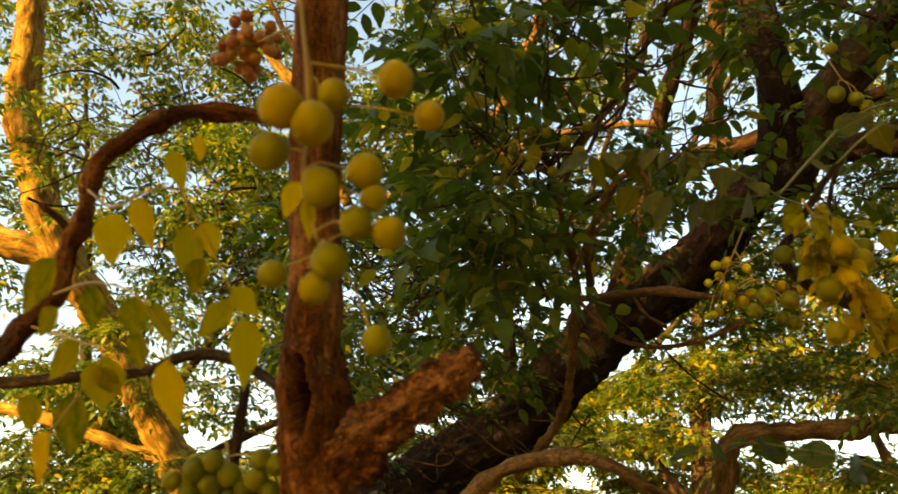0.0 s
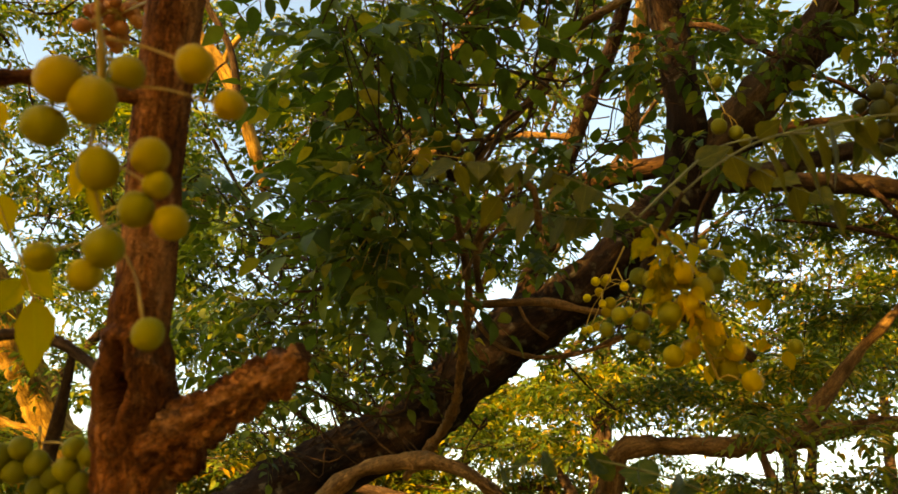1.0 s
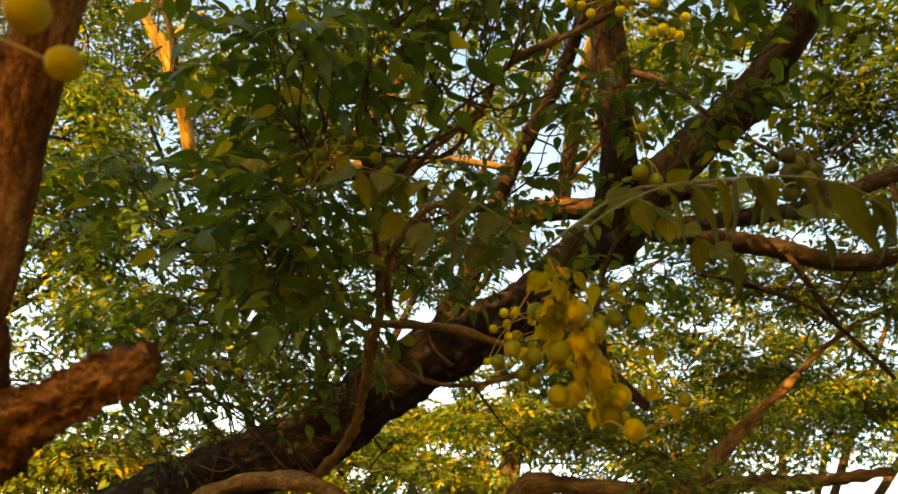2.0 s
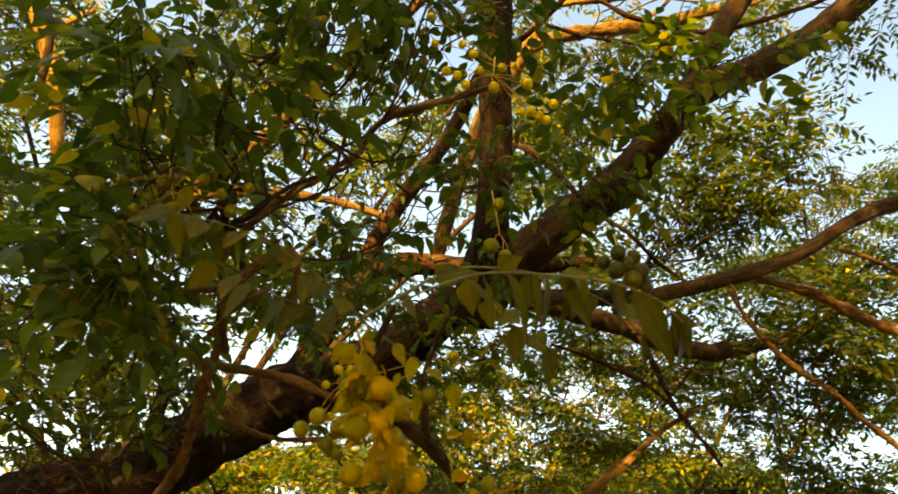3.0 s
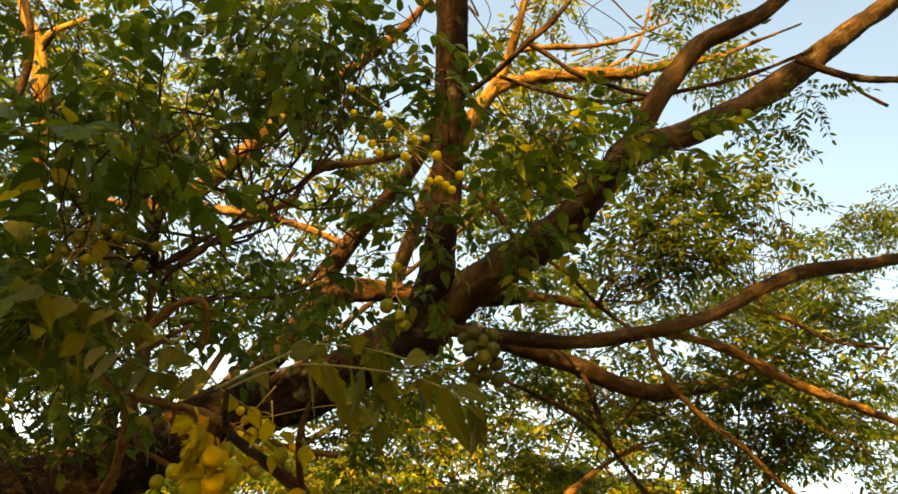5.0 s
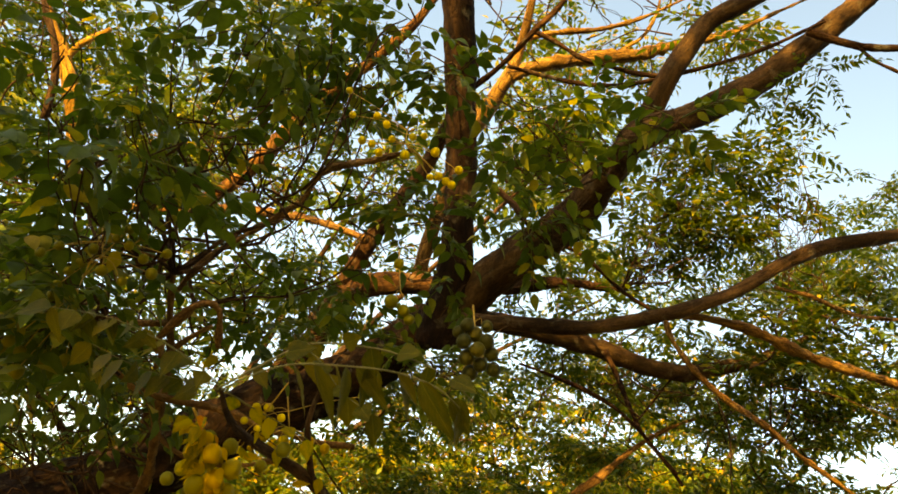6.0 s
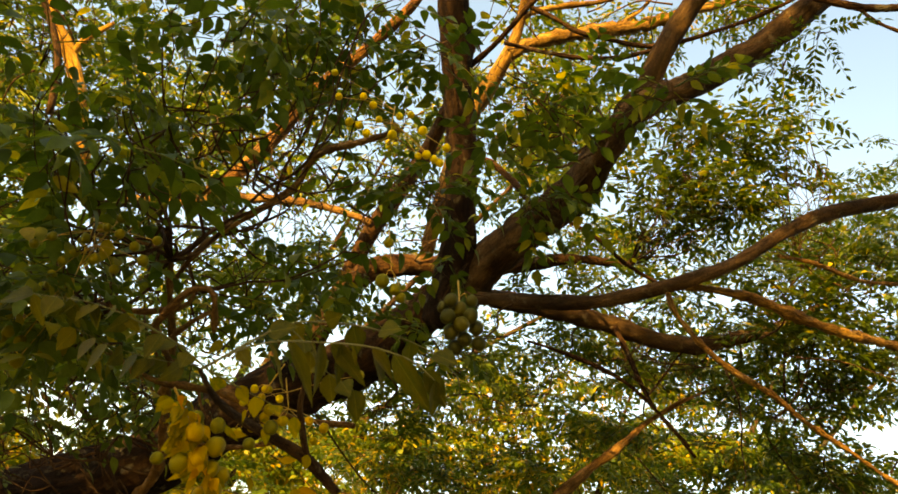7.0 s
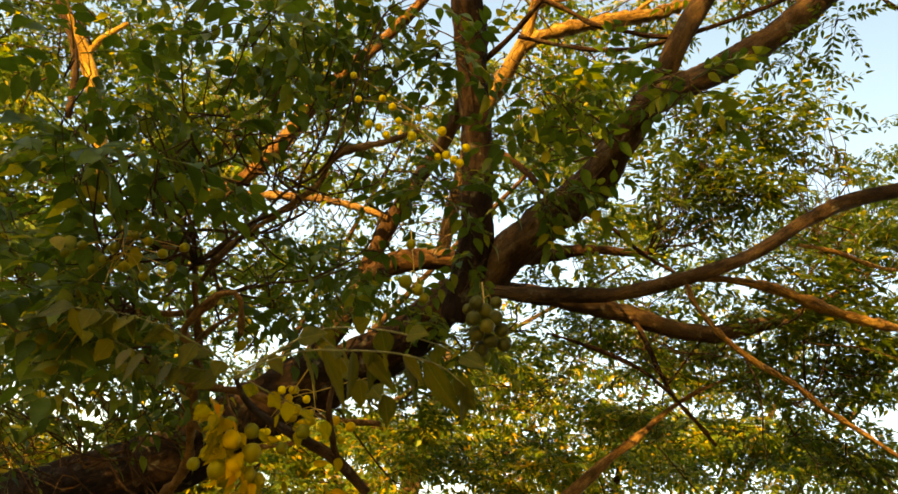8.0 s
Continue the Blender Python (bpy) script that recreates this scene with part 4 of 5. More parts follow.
poses, tips = rosettes(random.Random(52), [(-1.9, 2.68, 3.62, 0.15, 0.2, 0.28, 6), (-1.76, 2.81, 3.32, 0.18, 0.2, 0.2, 7), (-1.59, 2.84, 3.75, 0.27, 0.3, 0.3, 10), (-1.57, 3.06, 3.24, 0.27, 0.3, 0.27, 10), (-1.72, 3.3, 2.69, 0.24, 0.3, 0.24, 8), (-1.4, 3.54, 2.37, 0.25, 0.3, 0.19, 9), (-1.78, 3.51, 2.19, 0.27, 0.3, 0.19, 8), (-1.26, 3.4, 2.97, 0.26, 0.3, 0.26, 8), (-1.23, 3.75, 2.14, 0.26, 0.3, 0.14, 6), (-1.14, 3.08, 3.71, 0.2, 0.3, 0.34, 8), (-1.81, 3.19, 2.44, 0.2, 0.2, 0.18, 9), (-1.43, 3.22, 2.62, 0.23, 0.2, 0.18, 9), (-1.85, 3.47, 2.03, 0.23, 0.2, 0.13, 8), (-1.49, 3.45, 2.09, 0.23, 0.2, 0.13, 8)], 5, 0.6)
foliage("crown", poses, SPRAYS_MID, LEAF_FAR, side_tree, "pale yellow-green feathery leaves")
twigs("twig_rest", tips, BARK_TWIG, side_tree, 0.0022)
back_tree = thing("spreading_tree", (1.2, 3.6, 0), "spreading tree with sunlit brown limbs beyond the large one", "tree")
branch("trunk", [(1.25, 3.3, -0.05, 0.12), (1.2, 3.2, 0.6, 0.09)] + [(1.073, 3.086, 1.766, 0.055), (1.062, 2.889, 1.97, 0.046), (1.06, 2.766, 2.127, 0.04), (1.145, 2.738, 2.173, 0.038), (1.316, 2.714, 2.188, 0.035), (1.505, 2.637, 2.194, 0.036), (1.691, 2.602, 2.233, 0.039), (1.877, 2.563, 2.279, 0.032), (2.127, 2.52, 2.321, 0.027), (2.456, 2.447, 2.412, 0.02)], back_tree, BARK_LIMB, 20, 0.014, 0.36, 28)
branch("limb", [(1.681, 2.603, 2.232, 0.03), (1.745, 2.561, 2.315, 0.03), (1.81, 2.534, 2.412, 0.028), (1.902, 2.504, 2.535, 0.023), (2.04, 2.483, 2.679, 0.018), (2.144, 2.412, 2.819, 0.012), (2.322, 2.382, 2.972, 0.008), (2.552, 2.352, 3.113, 0.004)], back_tree, BARK_LIMB, 14, 0.02, 0.28, 24)
poses, tips = rosettes(random.Random(51), [(2.29, 3.32, 2.21, 0.32, 0.3, 0.13, 16), (1.67, 3.15, 2.5, 0.29, 0.3, 0.13, 16), (1.93, 2.97, 2.59, 0.23, 0.3, 0.13, 12), (2.34, 3.02, 2.89, 0.21, 0.3, 0.19, 12), (1.35, 3.4, 2.49, 0.25, 0.3, 0.17, 12), (2.43, 3.16, 2.55, 0.16, 0.3, 0.11, 9), (1.95, 3.49, 2.15, 0.3, 0.3, 0.08, 12), (1.57, 3.61, 2.21, 0.26, 0.3, 0.14, 12), (1.34, 2.32, 2.21, 0.23, 0.08, 0.06, 5), (1.68, 2.29, 2.19, 0.15, 0.08, 0.06, 4)], 5, 0.9)
foliage("crown", poses, SPRAYS_MID, LEAF_SUN, back_tree, "green and golden feathery leaves")
twigs("twig_rest", tips, BARK_TWIG, back_tree, 0.0022)
for name, spot, clumps, label in (
    ("background_tree", (-3.5, 7.5, 0), FAR_LEFT, "distant tree with pale sunlit yellow-green leaves"),
    ("background_tree", (0.6, 9.5, 0), FAR_MID + FAR_TOP, "distant tree with light golden-green leaves"),
    ("background_tree", (5.0, 8.0, 0), FAR_RIGHT, "distant leafy tree catching low golden sun"),
    ("background_tree", (7.0, 9.0, 0), FAR_EDGE, "distant bluish-green tree at the edge of the sky"),
    ("background_tree", (2.4, 7.0, 0), FAR_LOW, "low bushy distant tree with golden-green leaves"),
):
    t = thing(name, spot, label, "tree", "trees in the background")
    x, y, _ = spot
    branch("trunk", [(x, y, -0.1, 0.16), (x + 0.1, y, 1.2, 0.12), (x, y + 0.1, 2.6, 0.09), (x + 0.2, y + 0.2, 4.5, 0.05)], t, BARK_TWIG, 14, 0.1, 0.14, 8)
    for c in clumps[::3]:
        branch("limb", [(x, y, 1.9, 0.08), ((x + c[0]) / 2, (y + c[1]) / 2, c[2] * 0.5 + 1.2, 0.04), (c[0], c[1], c[2], 0.015)], t, BARK_TWIG, 8, 0.1, 0.14, 10)
    poses, tips = rosettes(rng, clumps, 6, 2.2)
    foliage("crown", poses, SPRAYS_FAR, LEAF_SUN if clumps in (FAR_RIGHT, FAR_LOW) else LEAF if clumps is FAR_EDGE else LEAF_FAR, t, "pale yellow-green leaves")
    twigs("twig_rest", tips, BARK_TWIG, t, 0.008, 0.6)

# unseen trees added behind and over the path to block low sun and sky
def shade_tree(seed, spot, clumps, label, size=1.6):
    t = thing("shade_tree", spot, label, "tree", "trees behind the path")
    x, y, _ = spot
    branch("trunk", [(x, y, -0.1, 0.2), (x + 0.05, y, 1.2, 0.15), (x, y + 0.1, 2.4, 0.12), (x, y + 0.1, 4.4, 0.05)], t, BARK, 14, 0.08, 0.14, 8)
    for c in clumps:
        branch("limb", [(x, y, 2.0, 0.09), ((c[0] + x) / 2, (c[1] + y) / 2, c[2] * 0.5 + 1.2, 0.06), (*c[:3], 0.03)], t, BARK, 8, 0.1, 0.14, 10)
    poses, tips = rosettes(random.Random(seed), clumps, 6)
    foliage("crown", poses, SPRAYS_FAR, LEAF, t, "dense green leaves", size)
    twigs("twig_rest", tips, BARK_TWIG, t, 0.006)


# clumps lie on sun rays to chosen limbs; seed chosen for the dapples
shade_tree(3, (-2.5, -2.2, 0), [(-1.7, -1.1, 3.4, 0.6, 0.5, 0.4, 20), (-3.2, -0.5, 3.4, 0.5, 0.5, 0.4, 26), (-2.4, -1.1, 4.0, 0.5, 0.5, 0.4, 14), (-1.0, -1.3, 4.7, 0.8, 0.7, 0.5, 14), (-0.3, -1.2, 4.5, 0.6, 0.5, 0.4, 9), (-2.6, -2.1, 4.2, 1.0, 1.0, 0.7, 75), (-1.9, -2.4, 3.4, 0.8, 0.7, 0.6, 50), (-3.7, -1.5, 3.9, 0.8, 0.8, 0.7, 80), (-2.2, -2.2, 2.6, 1.0, 0.9, 0.6, 70), (-2.6, -2.6, 5.2, 0.8, 0.8, 0.5, 34), (-3.3, -1.2, 3.0, 0.8, 0.7, 0.5, 60)], "unseen leafy tree behind the path, added to block the low sun")
shade_tree(61, (0.6, -3.2, 0), [(0.6, -2.6, 2.4, 1.3, 0.8, 1.0, 130), (1.7, -1.9, 4.6, 1.2, 1.1, 0.8, 140), (1.6, -0.8, 5.4, 1.0, 0.9, 0.4, 110), (2.0, -2.4, 3.4, 1.2, 1.0, 1.2, 130)], "unseen leafy tree whose crown is added over the path for shade", 2.0)
shade_tree(62, (4.2, -1.6, 0), [(4.0, -1.4, 3.0, 1.2, 1.2, 1.4, 150), (3.4, -0.6, 4.8, 1.2, 1.0, 0.8, 110), (4.6, 0.4, 2.4, 1.0, 1.0, 1.2, 100)], "unseen dense leafy tree added beside the path for shade", 2.2)
shade_tree(63, (-4.2, 0.6, 0), [(-4.2, 0.4, 2.0, 1.0, 1.2, 0.9, 120), (-3.6, -0.6, 1.6, 0.9, 0.9, 0.8, 80), (-4.0, 1.8, 1.6, 0.9, 0.9, 0.8, 80)], "unseen low leafy tree added beside the path for shade", 2.0)

# low woods on the horizon
woods = tagged(new("far_woods"), "low belt of distant trees", "woods", kind="stuff")
belt = []
for i in range(30):
    a = radians(-75 + 150 * i / 29)
    far = 15 + 4 * math.sin(i * 1.7)
    belt.append((far * math.sin(a), far * math.cos(a), 1.0 + 0.5 * math.sin(i * 2.3), 1.6, 1.6, 1.3, 60))
poses, tips = rosettes(rng, belt, 6)
foliage("crown", poses, SPRAYS_FAR, LEAF_FAR, woods, "hazy green leaves", 3.2)

# ---- the slim stem close by ----
KNOT, KNOT_UP, KNOT_SIDE = Vector((-0.0869, 0.5525, 1.8215)), Vector((-0.0307, -0.3944, 0.9184)), Vector((0.9995, -0.0059, 0.0308))


def knot(p, r):
    """A dark upright split between swollen lips, under a ragged shoulder where the stem grows thinner."""
    d = p - KNOT
    u, v = d.dot(KNOT_SIDE), d.dot(KNOT_UP)
    out = 0.0
    if abs(v) < 0.075:
        out += 0.45 * flakes(p, r) * max(0.0, min(1.0, (0.05 - v) / 0.03))
    if abs(v) > 0.06 or d.dot(KNOT_UP.cross(KNOT_SIDE)) > 0.02:
        return out
    wob = noise.noise(p * 160) * 0.002 + noise.noise(p * 60) * 0.003
    u = u - 0.001 + wob
    slot = (u / (0.0066 if v < 0.01 else 0.005)) ** 2 + ((v - 0.003) / 0.027) ** 2
    lips = math.sqrt((u / 0.0125) ** 2 + ((v - 0.003) / 0.036) ** 2)
    out += 0.0042 * math.exp(-((lips - 0.95) / 0.26) ** 2)
    # creases that run from the top of the split down over the shoulder
    fold = v - 0.040 + 1.15 * max(0.0, u - 0.004) + 0.5 * max(0.0, -u - 0.01) + wob
    out += 0.0030 * math.exp(-((fold + 0.003) / 0.0035) ** 2) - 0.0030 * math.exp(-((fold - 0.004) / 0.003) ** 2)
    if slot < 1.2:
        out -= 0.030 * (1.2 - slot) ** 0.5
    return out


def flakes(p, r):
    """Loose bark plates with open cracks between them."""
    near = noise.voronoi(Vector((p.x * 0.8, p.y, p.z)) * 105 + Vector((1, 1, 1)) * noise.noise(p * 90) * 0.6)[0]
    gap = near[1] - near[0]
    lift = 0.0022 * noise.noise(p * 210) + 0.003 * noise.noise(p * 60)
    return lift + (0.0018 if gap > 0.16 else -0.0022)


stem = thing("slim_stem", (-0.03, 0.8, 0), "slim reddish-brown stem with a split knot and broken stub", "tree")
branch("trunk", [(-0.03, 0.8, -0.05, 0.05), (-0.045, 0.74, 0.8, 0.04)] + [(-0.062, 0.701, 1.564, 0.036), (-0.068, 0.658, 1.666, 0.031), (-0.073, 0.617, 1.747, 0.029), (-0.075, 0.597, 1.782, 0.0295), (-0.078, 0.585, 1.81, 0.0305), (-0.081, 0.574, 1.834, 0.0285), (-0.0825, 0.567, 1.851, 0.0255), (-0.083, 0.561, 1.864, 0.0215), (-0.082, 0.55, 1.89, 0.0208), (-0.084, 0.54, 1.928, 0.020), (-0.087, 0.518, 1.99, 0.02), (-0.087, 0.492, 2.051, 0.02), (-0.086, 0.466, 2.112, 0.02), (-0.086, 0.431, 2.193, 0.019), (-0.088, 0.394, 2.305, 0.016)], stem, BARK_STEM, 84, 0.004, 0.07, 60, dent=knot)
branch("broken_stub", [(-0.079, 0.597, 1.778, 0.019), (-0.065, 0.59, 1.786, 0.0265), (-0.053, 0.583, 1.793, 0.0285), (-0.041, 0.577, 1.8, 0.024), (-0.029, 0.57, 1.807, 0.0203), (-0.017, 0.562, 1.814, 0.018), (0.007, 0.55, 1.829, 0.016), (0.028, 0.539, 1.843, 0.013), (0.041, 0.53, 1.852, 0.008)], stem, BARK_STEM, 56, 0.0022, 0.3, 110, dent=flakes)
branch("arching_branch", [(-0.088, 0.505, 2.021, 0.006), (-0.114, 0.485, 2.016, 0.006), (-0.137, 0.476, 2.013, 0.006), (-0.163, 0.466, 2.008, 0.006), (-0.183, 0.46, 1.997, 0.006), (-0.203, 0.461, 1.983, 0.006), (-0.222, 0.463, 1.964, 0.007), (-0.231, 0.471, 1.946, 0.006), (-0.235, 0.48, 1.925, 0.007), (-0.243, 0.487, 1.909, 0.007), (-0.252, 0.5, 1.878, 0.008), (-0.266, 0.5, 1.853, 0.008), (-0.287, 0.5, 1.827, 0.008), (-0.336, 0.512, 1.797, 0.007)], stem, BARK_STEM, 22, 0.004, 0.42, 120)
branch("shoot", [(-0.241, 0.484, 1.916, 0.004), (-0.247, 0.475, 1.923, 0.003), (-0.259, 0.466, 1.931, 0.002)], stem, BARK_STEM, 8, 0.006, 0.2, 90)
branch("side_branch", [(-0.102, 0.586, 1.831, 0.004), (-0.132, 0.61, 1.852, 0.004), (-0.166, 0.614, 1.867, 0.005), (-0.199, 0.614, 1.866, 0.005), (-0.232, 0.62, 1.853, 0.004), (-0.293, 0.622, 1.847, 0.005), (-0.34, 0.624, 1.842, 0.005), (-0.388, 0.623, 1.842, 0.004)], stem, BARK_TWIG, 10, 0.008, 0.16, 80)
branch("side_branch", [(-0.146, 0.619, 1.856, 0.003), (-0.148, 0.628, 1.834, 0.004), (-0.156, 0.652, 1.805, 0.006), (-0.166, 0.679, 1.765, 0.007), (-0.172, 0.699, 1.72, 0.008)], stem, BARK_TWIG, 10, 0.008, 0.16, 80)

leaf_mesh = {}


def leaf_unit(kind, mat):
    """One broad serrated leaf, 1 m long, for scaling; three shapes a material."""
    key = (kind, mat.name)
    if key not in leaf_mesh:
        rng = random.Random(kind * 31)
        rows, n = [], 11
        for i in range(n + 1):
            y = i / n
            w = 0.56 * math.sin(math.pi * y ** 0.72) ** 1.1 * (1 - 0.4 * y)
            rows.append((y, 0.0 if i in (0, n) else w + (0.02 if i % 2 else -0.012), -0.10 * y * y + 0.02 * rng.uniform(-1, 1)))
        v, f = leaflet(rows, 1.0, 1.0, rng.uniform(0.1, 0.4), rng.uniform(0.0, 0.2))
        bend = rng.uniform(-0.12, 0.12)
        v[:, 0] += bend * v[:, 1] ** 2
        leaf_mesh[key] = raw_mesh("leaf", v, f, mat)
    return leaf_mesh[key]


def leaf_at(base, tip, width, mat, parent, roll=None, rng=random):
    """A leaf from base to tip under a parent."""
    base, tip = np.array(base), np.array(tip)
    way = tip - base
    length = np.linalg.norm(way)
    kind = rng.randrange(4)
    ob = new("leaf", leaf_unit(kind, mat))
    ob.parent = parent
    r = turn_to(way + np.array((0, 0.03, 0)) * length, 0.0)
    roll = rng.uniform(-0.6, 0.6) if roll is None else roll
    y = r[:, 1]
    face = np.array((0.1, -1.0, 0.15))                 # hanging leaves show their flat side outwards
    face = face - y * (face @ y)
    face = face / np.linalg.norm(face)
    x = np.cross(y, face)
    c, s = math.cos(roll), math.sin(roll)
    x, z = c * x + s * face, c * face - s * x
    k = width / 0.98
    off = base - np.array(parent.location)
    ob.matrix_basis = Matrix([[x[i] * k, y[i] * length, z[i] * length * 0.6, off[i]] for i in range(3)] + [[0, 0, 0, 1]])
    return ob


rng = random.Random(23)
for pts in [[(-0.233, 0.471, 1.946, 0.001), (-0.191, 0.431, 1.913, 0.001), (-0.165, 0.41, 1.912, 0.001), (-0.142, 0.4, 1.911, 0.0), (-0.127, 0.407, 1.895, 0.0), (-0.108, 0.421, 1.861, 0.0), (-0.099, 0.429, 1.842, 0.0)], [(-0.247, 0.49, 1.875, 0.001), (-0.196, 0.44, 1.866, 0.001), (-0.162, 0.424, 1.854, 0.0), (-0.143, 0.434, 1.832, 0.0), (-0.141, 0.44, 1.816, 0.0)], [(-0.264, 0.499, 1.855, 0.001), (-0.203, 0.454, 1.833, 0.001), (-0.179, 0.437, 1.822, 0.0), (-0.193, 0.447, 1.8, 0.0), (-0.2, 0.436, 1.773, 0.0)]]:
    branch("leaf_stalk", pts, stem, STALK, 6, 0.006, 0.0)
for x, y, z, u, v, w, wide in [(-0.1769, 0.4052, 1.897, -0.177, 0.422, 1.868, 0.0206), (-0.1612, 0.4015, 1.906, -0.1569, 0.4179, 1.8778, 0.0192), (-0.1432, 0.3906, 1.9316, -0.1366, 0.4043, 1.9098, 0.0119), (-0.1262, 0.3874, 1.9394, -0.1294, 0.3972, 1.9267, 0.0113), (-0.122, 0.407, 1.8938, -0.1187, 0.4196, 1.8747, 0.0166), (-0.1049, 0.4219, 1.8593, -0.0909, 0.4326, 1.8448, 0.0152), (-0.0998, 0.4288, 1.8433, -0.0949, 0.4503, 1.8034, 0.0206), (-0.1874, 0.4146, 1.7736, -0.1998, 0.4313, 1.7446, 0.021), (-0.0561, 0.3444, 1.8886, -0.0644, 0.3559, 1.8718, 0.0119), (-0.0513, 0.3474, 1.8817, -0.0502, 0.3604, 1.8616, 0.008), (-0.1421, 0.4385, 1.8201, -0.1386, 0.4609, 1.7781, 0.0212)]:
    leaf_at((x, y, z), (u, v, w), wide, LEAF_GOLD, stem, rng=rng)
for x, y, z, u, v, w, wide in [(-0.2137, 0.4252, 1.8753, -0.2408, 0.4431, 1.8432, 0.0217), (-0.1336, 0.4077, 1.8919, -0.1301, 0.4276, 1.8559, 0.0172), (-0.124, 0.4154, 1.8743, -0.132, 0.4286, 1.8534, 0.0152), (-0.1061, 0.4247, 1.8529, -0.1286, 0.4384, 1.8307, 0.0152), (-0.1865, 0.422, 1.8577, -0.1883, 0.437, 1.8329, 0.0146), (-0.1631, 0.4242, 1.8529, -0.1627, 0.4391, 1.8284, 0.0172), (-0.1498, 0.4255, 1.8503, -0.1405, 0.4403, 1.826, 0.0113), (-0.1921, 0.4349, 1.8277, -0.2155, 0.4487, 1.8053, 0.0172), (-0.1786, 0.4379, 1.8208, -0.1794, 0.4558, 1.7891, 0.0245), (-0.1578, 0.4327, 1.8333, -0.1615, 0.4457, 1.8131, 0.0179), (-0.1945, 0.4467, 1.8002, -0.2013, 0.4671, 1.7626, 0.0219), (-0.206, 0.4271, 1.8455, -0.2223, 0.4381, 1.8297, 0.0146), (-0.1824, 0.4403, 1.8152, -0.1687, 0.4521, 1.7981, 0.0133), (-0.2183, 0.4471, 1.7988, -0.2266, 0.4604, 1.7778, 0.0166)]:
    leaf_at((x, y, z), (u, v, w), wide, LEAF_OLIVE, stem, rng=rng)


# ---- fronds and fruit close to the path ----
def frond(pts, mat, label, size, count, drop, parent=None, group="broad fronds", seed=1, wide=(0.1, 1.0)):
    """A stalk with broad leaves hanging off it in pairs."""
    rng = random.Random(seed)
    f = parent or thing("leafy_frond", pts[0][:3], label, "leaf frond", group)
    branch("leaf_stalk", [(*q[:3], q[3] * 0.6) for q in pts], f, STALK_GREEN, 6, 0.008, 0.0)
    line = spline(pts, 0.004)
    for i in range(count):
        at = line[int((0.15 + 0.85 * i / max(1, count - 1)) * (len(line) - 1))][:3]
        nxt = line[min(len(line) - 1, int((0.15 + 0.85 * i / max(1, count - 1)) * (len(line) - 1)) + 6)][:3]
        along = np.array(nxt) - np.array(line[0][:3])
        along = along / max(np.linalg.norm(along), 1e-6)
        s = 1 if i % 2 else -1
        way = along * rng.uniform(0.15, 0.7) + np.array((0, 0, -1.0)) * rng.uniform(0.7, 1.3) * drop + np.cross(along, (0, 0, 1)) * s * rng.uniform(*wide) + np.array((0, 0, 0.25 * s))
        way = way / np.linalg.norm(way) * size * rng.uniform(0.6, 1.0)
        leaf_at(at, np.array(at) + way, size * rng.uniform(0.5, 0.66), mat, f, rng.uniform(-1.0, 1.0), rng)
    return f


fronds = [frond([(0.326, 0.633, 2.043, 0.002), (0.36, 0.624, 2.08, 0.003), (0.4, 0.614, 2.119, 0.002), (0.446, 0.603, 2.134, 0.002), (0.502, 0.594, 2.141, 0.002), (0.568, 0.59, 2.136, 0.001), (0.612, 0.593, 2.118, 0.001)], LEAF_DULL, "broad dull green frond with hanging leaves", 0.044, 9, 0.45, seed=2)]
frond([(0.403, 0.615, 2.117, 0.002), (0.422, 0.598, 2.101, 0.001), (0.452, 0.585, 2.073, 0.001), (0.49, 0.577, 2.058, 0.001)], LEAF_DULL, "broad dull green frond with hanging leaves", 0.042, 7, 0.5, seed=3)
fronds.append(frond([(0.334, 0.648, 2.049, 0.002), (0.296, 0.632, 2.062, 0.002), (0.249, 0.617, 2.07, 0.002), (0.197, 0.605, 2.071, 0.001), (0.143, 0.599, 2.06, 0.001)], LEAF_DULL, "broad dull green frond reaching off a twig", 0.042, 10, 0.6, seed=4))
frond([(0.323, 0.647, 2.051, 0.002), (0.284, 0.65, 2.045, 0.001), (0.237, 0.64, 2.041, 0.001), (0.19, 0.627, 2.045, 0.001)], LEAF_DULL, "broad dull green frond reaching off a twig", 0.042, 8, 0.7, seed=5)
branch("leaf_stalk", [(0.326, 0.532, 2.019, 0.001), (0.347, 0.516, 2.038, 0.001), (0.379, 0.497, 2.056, 0.001), (0.425, 0.478, 2.066, 0.001), (0.473, 0.461, 2.072, 0.001), (0.514, 0.451, 2.068, 0.001), (0.541, 0.45, 2.056, 0.001)], fronds[0], STALK_GREEN, 6, 0.008, 0.0)


def hang_leaves(f, line, leaves):
    """Leaves that hang off the stalk of a frond, one at each place."""
    for x, y, z, u, v, w, wide in leaves:
        near = min(spline(line, 0.01), key=lambda q: (q[0] - x) ** 2 + (q[1] - y) ** 2 + (q[2] - z) ** 2)
        leaf_at(near[:3], (near[0] + u - x + rng.uniform(-0.014, 0.03), near[1] + v - y + rng.uniform(-0.015, 0.015), near[2] + w - z + rng.uniform(-0.006, 0.014)), wide * rng.uniform(0.55, 0.75), LEAF_DULL, f, rng.uniform(-1.1, 1.1), rng)


